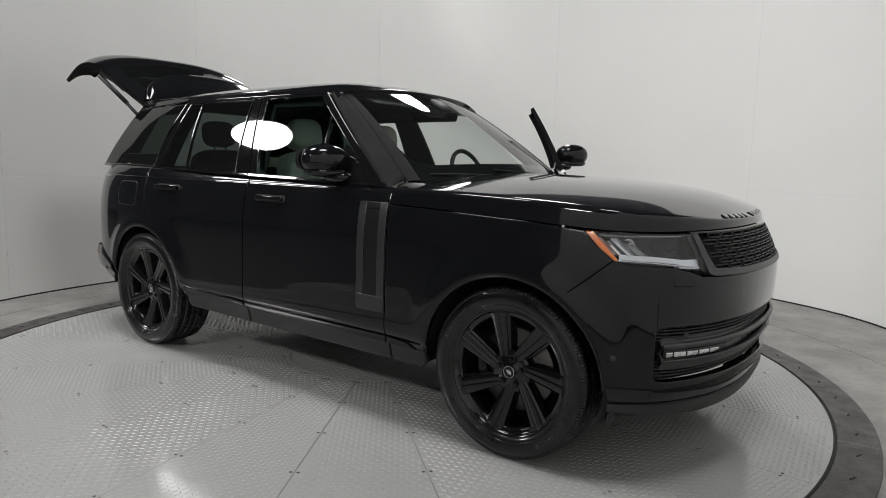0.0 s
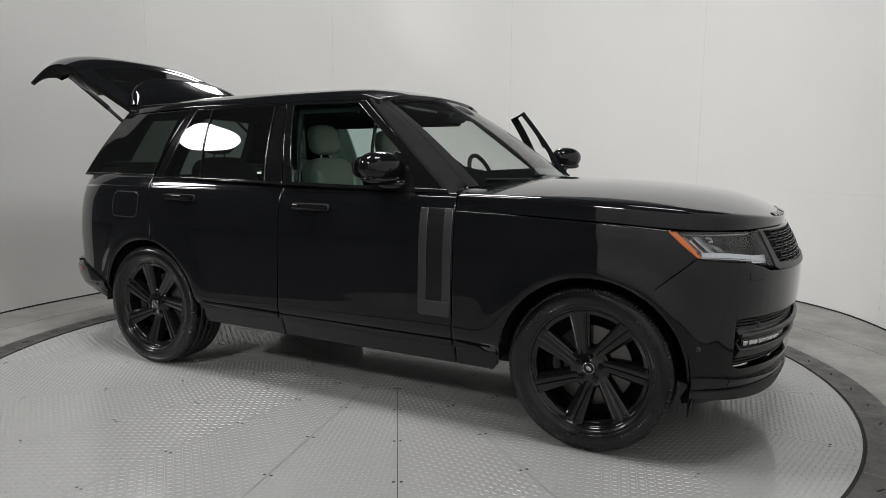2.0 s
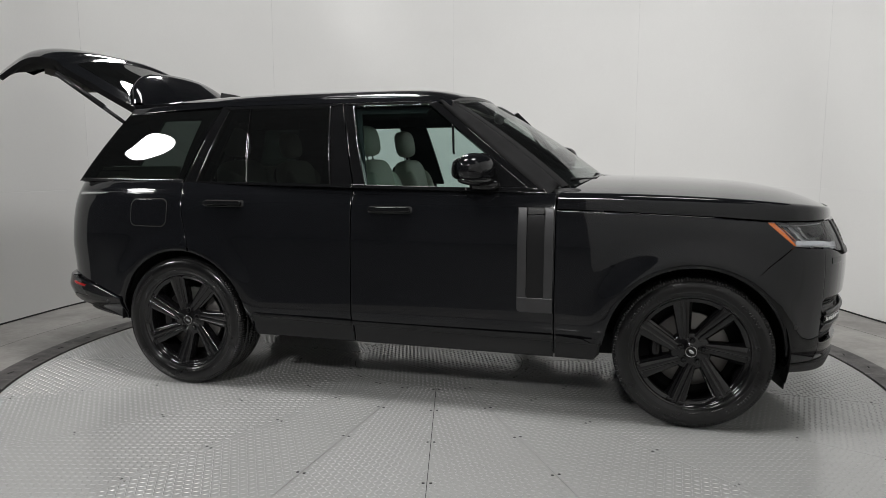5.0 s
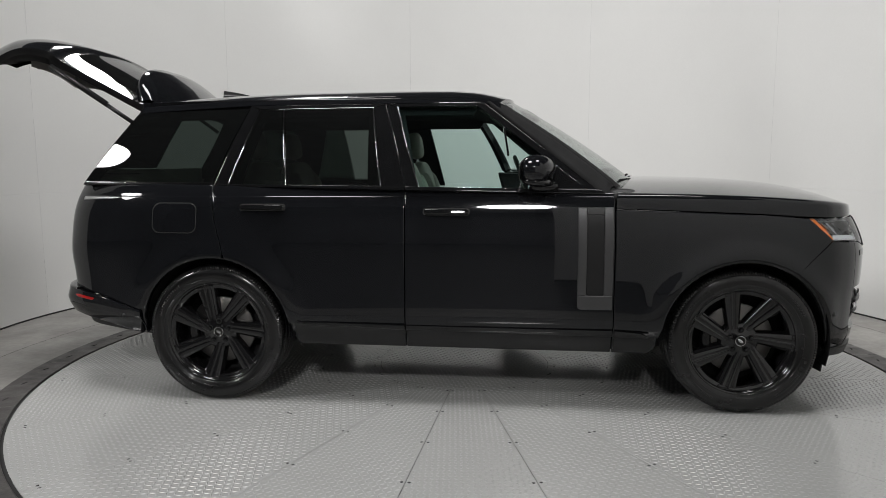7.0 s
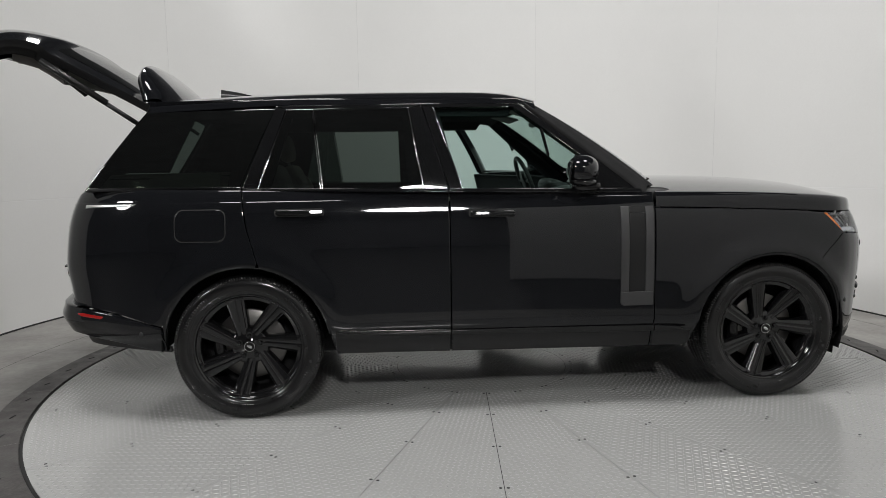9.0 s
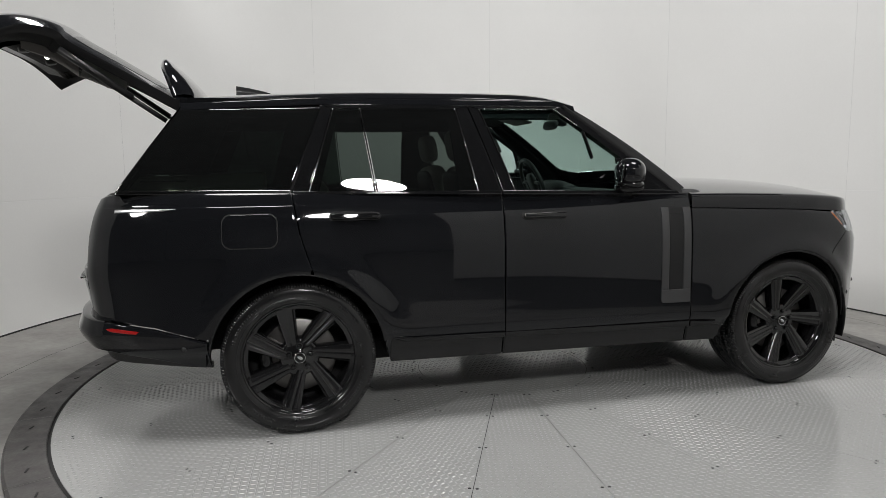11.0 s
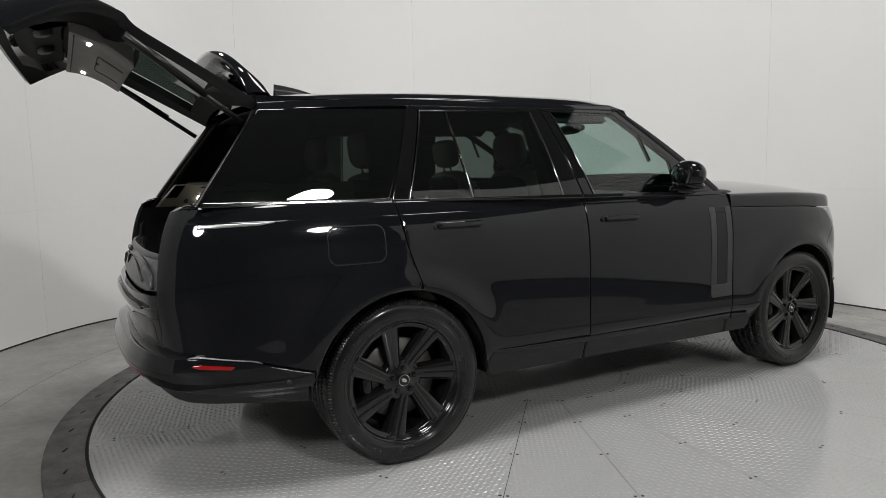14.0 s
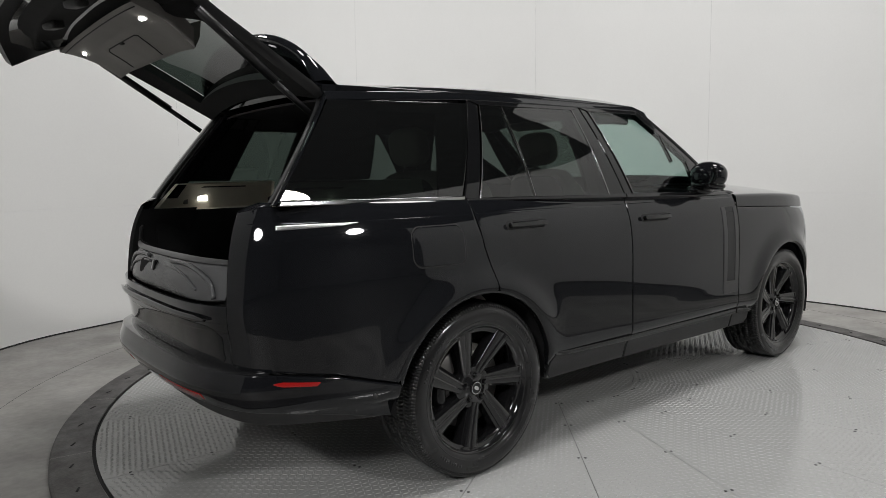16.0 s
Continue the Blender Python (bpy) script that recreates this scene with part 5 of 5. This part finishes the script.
# rim that joins outer and inner
edge_o = [out_rows[i][0] for i in range(len(ks))] + out_rows[-1][1:] + [out_rows[i][-1] for i in range(len(ks) - 2, -1, -1)]
edge_i = [in_rows[i][0] for i in range(len(ks))] + in_rows[-1][1:] + [in_rows[i][-1] for i in range(len(ks) - 2, -1, -1)]
Build().grid([edge_o, [a.lerp(c, 0.5) * 1.0 + Vector((0, (0.006 if a.y > 0 else -0.006), 0)) for a, c in zip(edge_o, edge_i)], edge_i]).ob("gate_edge", GRILLEM, gate)
gk = [k for k in ks if KG0 <= k <= KG1 + 1e-9]
gv = [v for v in vs_ if -VG <= v <= VG + 1e-9]
go = [[gate_at(v, k, -0.002) for v in gv] for k in gk]
Build().grid(go).ob("rear_window", GLASS_REAR, gate, "dark tinted rear glass")
ro, ri = [], []
for k, vv in [(k, -VG) for k in gk] + [(KG1, v) for v in gv[1:]] + [(k, VG) for k in reversed(gk[:-1])] + [(KG0, v) for v in reversed(gv[:-1])]:
    ro.append(gate_at(vv, k))
    ri.append(gate_at(vv * 0.985, k * 0.985 + 0.004, drop_of(vv, k)))
Build().grid([ro, ri]).ob("window_reveal", PLASTIC, gate)
# light grey lining panel: a moulding that hangs below the glass line, with two lamps and a flap
PN = [[gate_at(v, k, drop_of(v, k) + d) for v, k, d in row] for row in (((-0.80, 0.725, 0.040), (0.80, 0.745, 0.035)), ((-0.80, 0.345, 0.122), (0.80, 0.35, 0.105)))]


def lining_at(w, q, out=0.0):
    """Place on the panel, w across from near to far, q from the lower edge to the hinge end."""
    p = PN[0][0].lerp(PN[0][1], w).lerp(PN[1][0].lerp(PN[1][1], w), q)
    crown = 0.020 * (1 - abs(2 * w - 1) ** 2.5) + 0.020 * math.sin(math.pi * q)
    pad = 0.016 * math.exp(-((w - 0.5) / 0.27) ** 6) * math.exp(-((q - 0.72) / 0.28) ** 6)
    return p + Vector((0.2, 0, 1)) * (crown - pad - out)


ws, qs = np.linspace(0, 1, 31), np.linspace(0, 1, 22)
rows = [[lining_at(w, q) + Vector((0, 0, 0.006 if (i in (0, 30) or j in (0, 21)) else 0)) for i, w in enumerate(ws)] for j, q in enumerate(qs)]
lp = Build().grid(rows, flip=True)
lp.grid([rows[-1], [p + Vector((0.022, 0, 0.045)) for p in rows[-1]], [p + Vector((0.03, 0, 0.11)) for p in rows[-1]]], flip=True)
for c, fl_ in ((0, True), (-1, False)):
    lp.grid([[r[c] for r in rows], [r[c] + Vector((0, 0, 0.08)) for r in rows]], flip=fl_)
lp.ob("lining_panel", GREYTRIM, gate, "light grey moulded lining panel")
for w in (0.10, 0.90):
    p = lining_at(w, 0.30, 0.004)
    m = Matrix.Translation(p) @ (lining_at(w, 0.4) - lining_at(w, 0.2)).to_track_quat("X", "Z").to_matrix().to_4x4()
    Build().box(m, 0.018, 0.038, 0.012, 0.004).ob("gate_lamp", LAMPLIT, gate, "small lit lamp")
fp = [lining_at(w, q, 0.001) for w, q in [(0.30, q) for q in np.linspace(0.90, 0.50, 6)] + [(w, 0.47) for w in np.linspace(0.33, 0.67, 6)] + [(0.70, q) for q in np.linspace(0.50, 0.90, 6)]]
Build().tube(fp, 0.0028, 6).ob("flap_gap", GAPM, gate)
Build().box(Matrix.Translation(lining_at(0.5, 0.50, 0.0)), 0.018, 0.045, 0.006, 0.003).ob("flap_catch", GAPM, gate)
Build().tube([lining_at(w, 0.07, 0.0) for w in np.linspace(0.02, 0.98, 12)], 0.0025, 6).ob("lining_seam", GAPM, gate)
# recess in the lower part
rc = Build()
rc.grid([[gate_at(v, k, drop_of(v, k) + 0.006 - 0.05 * (1 - abs(v / 0.72) ** 6) * math.sin(math.pi * (k - 0.70) / 0.26)) for v in np.linspace(-0.76, 0.76, 25)] for k in np.linspace(0.70, 0.96, 10)], flip=True)
rc.ob("lower_recess", GLOSS, gate)
for v, k in ((-0.30, 0.81), (0.30, 0.81)):
    p = gate_at(v, k, drop_of(v, k) + 0.01)
    Build().box(Matrix.Translation(p) @ pose(0, 0, 0, 0, -8, 20), 0.06, 0.09, 0.04, 0.012).ob("latch_block", PLASTIC, gate)
# spoiler standing up from the hinge line
rows = []
for v in np.linspace(-1, 1, 37):
    y = v * 0.63
    crown = (1 - abs(v) ** 2.6)
    base = Vector((-1.985 + 0.05 * (1 - v * v), y, 1.768 + 0.030 * (1 - v * v)))
    tip = Vector((-2.045 - 0.125 * crown ** 0.6, y * 0.985, 1.790 + 0.250 * crown ** 0.5))
    row = []
    for t in np.linspace(0, 1, 10):
        row.append(base.lerp(tip, t) + Vector((0.012, 0, 0.007)) * math.sin(math.pi * t))
    row += [tip + Vector((-0.018, 0, -0.004)), tip.lerp(base, 0.12) + Vector((-0.055, 0, -0.006))]
    for t in np.linspace(0.3, 1, 5):
        row.append(tip.lerp(base, t) + Vector((-0.085 + 0.06 * t, 0, -0.012)))
    rows.append(row)
Build().grid(rows, flip=False).ob("roof_spoiler", PAINT, gate, "gloss black roof spoiler")
for s in (-1, 1):
    b = Build().tube([(-2.13, s * 0.635, 1.650), (-2.30, s * 0.655, 1.770)], 0.013, 10)
    b.tube([(-2.285, s * 0.653, 1.765), (-2.60, s * 0.706, 1.99)], 0.018, 12)
    b.ob("gas_strut", GRILLEM, gate)
    Build().box(pose(-2.04, s * 0.55, 1.765, 0, 25, 0), 0.10, 0.04, 0.03, 0.008).ob("hinge", PLASTIC, gate)

# open far door: swings about its front edge
hx, hy = 0.80, 0.945
front_door_f.matrix_basis = pose(hx, hy, 0.085) @ pose(0, 0, 0, 0, 0, -60) @ pose(-hx, -hy, 0)
patch(lambda u, z: body(u, z, -0.075), sided(near([(-0.36, 0.40), (0.77, 0.40)]), 1), sided(near([(-0.36, 1.225), (0.77, 1.205)]), 1), 0.1, 6, 0.02).ob("door_card", LINER, front_door_f)

# ---- cabin ----
head = lambda x, v: roof_at(x, v) - Vector((0, 0, 0.055))
patch(head, [(-2.0, -0.97), (0.12, -0.97)], [(-2.0, 0.97), (0.12, 0.97)], 0.15, 10, 0.01, 0).ob("headliner", HEADLINING, car)
for s in (-1, 1):
    inn = green(s, -0.055)
    quad(inn, (-0.60, 1.22), (-0.30, 1.22), (-0.42, 1.76), (-0.62, 1.76), 0.05, 8, 0.02).ob("inner_pillar", HEADLINING, car)
    quad(inn, (-1.62, 1.22), (-1.38, 1.22), (-1.22, 1.76), (-1.48, 1.76), 0.05, 8, 0.02).ob("inner_pillar", HEADLINING, car)
    quad(inn, (-2.28, 1.375), (-1.93, 1.375), (-1.78, 1.73), (-2.06, 1.73), 0.05, 8, 0.02).ob("inner_pillar", LINER, car)
    quad(inn, (-2.06, 1.665), (0.0, 1.675), (0.06, 1.77), (-2.06, 1.76), 0.1, 4, 0.02).ob("inner_rail", HEADLINING, car)
    quad(green(s, -0.09), (-2.40, 1.205), (-1.65, 1.215), (-1.65, 1.368), (-2.27, 1.362), 0.05, 6, 0.03, 0.004).ob("cargo_trim", BEIGE, car, "beige cargo side trim with lamps")
    for x in (-2.10,):
        Build().box(pose(x, s * (g_half(x, 1.27) - 0.092), 1.270, 0, 0, 0), 0.055, 0.012, 0.030, 0.004).ob("cargo_lamp", LAMPLIT, car, "small lit cargo lamp")
    Build().box(pose(-2.20, s * (g_half(-2.20, 1.25) - 0.091), 1.262), 0.026, 0.008, 0.045, 0.003).ob("trim_button", GREYTRIM, car)
    Build().box(pose(-2.05, s * (g_half(-2.05, 1.335) - 0.093), 1.335), 0.42, 0.008, 0.007).ob("trim_slot", GAPM, car)
    Build().box(pose(-2.0, s * 0.665, 1.03), 0.80, 0.04, 0.36, 0.01).ob("cargo_side", LINER, car)
Build().box(pose(-2.05, 0, 0.86), 0.95, 1.40, 0.05, 0.01).ob("cargo_floor", LINER, car)
Build().box(pose(-1.66, 0, 1.06, 0, -12, 0), 0.06, 1.38, 0.44, 0.02).ob("seat_back_panel", LINER, car)
Build().box(pose(-0.35, 0, 0.56), 2.6, 1.66, 0.06, 0.02).ob("cabin_floor", LINER, car)


def add_seat(x, y, w):
    """A seat with cushion, back, bolsters and headrest."""
    st = Build().blob(pose(x + 0.05, y, 0.80, 0, -6, 0), 0.28, w, 0.10, 4, 28, 12).ob("seat", LEATHER, car, "ivory leather seat")
    m = pose(x - 0.27, y, 1.10, 0, -14, 0)
    Build().blob(m, 0.075, w * 0.96, 0.31, 4.5, 28, 18).ob("backrest", LEATHER, st)
    for k in (-1, 1):
        Build().blob(m @ pose(0.045, k * w * 0.78, -0.03), 0.06, 0.055, 0.25, 3, 16, 14).ob("bolster", LEATHER, st)
        Build().tube([m @ Vector((0, k * 0.05, 0.28)), m @ Vector((0.0, k * 0.05, 0.37))], 0.006, 8).ob("headrest_post", CHROME, st)
    Build().blob(m @ pose(0.012, 0, 0.435, 0, 4, 0), 0.055, 0.135, 0.098, 3.2, 26, 16).ob("headrest", LEATHER, st)
    Build().blob(m @ pose(-0.055, 0, 0.02), 0.04, w * 0.86, 0.27, 4.5, 22, 14).ob("back_shell", PLASTIC, st)


for y in (-0.40, 0.40):
    add_seat(-0.12, y, 0.255)
    add_seat(-1.08, y, 0.28)
Build().blob(pose(0.0, 0, 0.83), 0.55, 0.12, 0.15, 5, 24, 12).ob("centre_console", PLASTIC, car)
dash = Build().blob(pose(0.72, 0, 1.07, 0, 6, 0), 0.30, 0.80, 0.155, 3.5, 40, 16).ob("dashboard", PLASTIC, car)
Build().blob(pose(0.56, 0.385, 1.215, 0, 20, 0), 0.11, 0.22, 0.055, 3, 24, 12).ob("instrument_hood", PLASTIC, dash)
Build().box(pose(0.475, 0, 1.10, 0, -18, 0), 0.012, 0.36, 0.20, 0.005).ob("centre_screen", SCREEN, dash)
sw = Build()
m = pose(0.335, 0.385, 1.268, 0, 68, 0)
ring = [m @ Vector((0.182 * math.cos(a), 0.182 * math.sin(a), 0)) for a in np.linspace(0, 2 * math.pi, 33)]
sw.tube(ring, 0.0155, 10, False)
st_w = sw.ob("steering_wheel", PLASTIC, car)
Build().blob(m, 0.075, 0.062, 0.025, 3, 20, 10).ob("wheel_boss", PLASTIC, st_w)
for a in (0, math.pi / 2, -math.pi / 2):
    Build().tube([m @ Vector((0.06 * math.cos(a), 0.06 * math.sin(a), 0)), m @ Vector((0.175 * math.cos(a), 0.175 * math.sin(a), 0))], 0.012, 8).ob("wheel_spoke", SATIN, st_w)
Build().blob(pose(0.315, 0, 1.678, 0, 12, 0), 0.022, 0.115, 0.034, 3, 22, 12).ob("rear_view_mirror", PLASTIC, car)
Build().blob(pose(0.36, 0, 1.715, 0, 30, 0), 0.075, 0.065, 0.022, 3, 20, 10).ob("camera_pod", PLASTIC, car)
for y in (-0.30, 0.30):
    Build().box(pose(0.16, y, 1.725, 0, 16, 0), 0.15, 0.34, 0.014, 0.006).ob("sun_visor", GREYTRIM, car)
# cowl, wipers
for s in (-1, 1):
    Build().blob(pose(0.83, s * 0.845, 1.195, 0, 0, s * 14), 0.11, 0.07, 0.052, 3.0, 24, 12).ob("cowl_corner", PLASTIC, car)
rows = []
for v in np.linspace(-1, 1, 31):
    p = screen_at(v, -0.03)
    rows.append([p + Vector((-0.01, 0, 0.0)), p + Vector((0.03, 0, -0.012)), p + Vector((0.10, 0, -0.035)), p + Vector((0.18, 0, -0.09))])
Build().grid(rows, flip=False).ob("cowl", PLASTIC, car)
for a, c, t in ((0.55, -0.35, 0.055), (-0.1, -0.85, 0.04)):
    w0, w1 = screen_at(a, -0.02, 0.012), screen_at(c, t, 0.010)
    wp = Build().tube([w0, w0.lerp(w1, 0.4) + Vector((0.006, 0, 0.004)), w0.lerp(w1, 0.75)], [0.011, 0.008, 0.006], 8).ob("wiper", PLASTIC, car)
    Build().tube([screen_at(a * 0.7 + c * 0.3, t * 0.3, 0.009), screen_at(c, t * 1.15, 0.009)], 0.006, 6).ob("wiper_blade", LINER, wp)
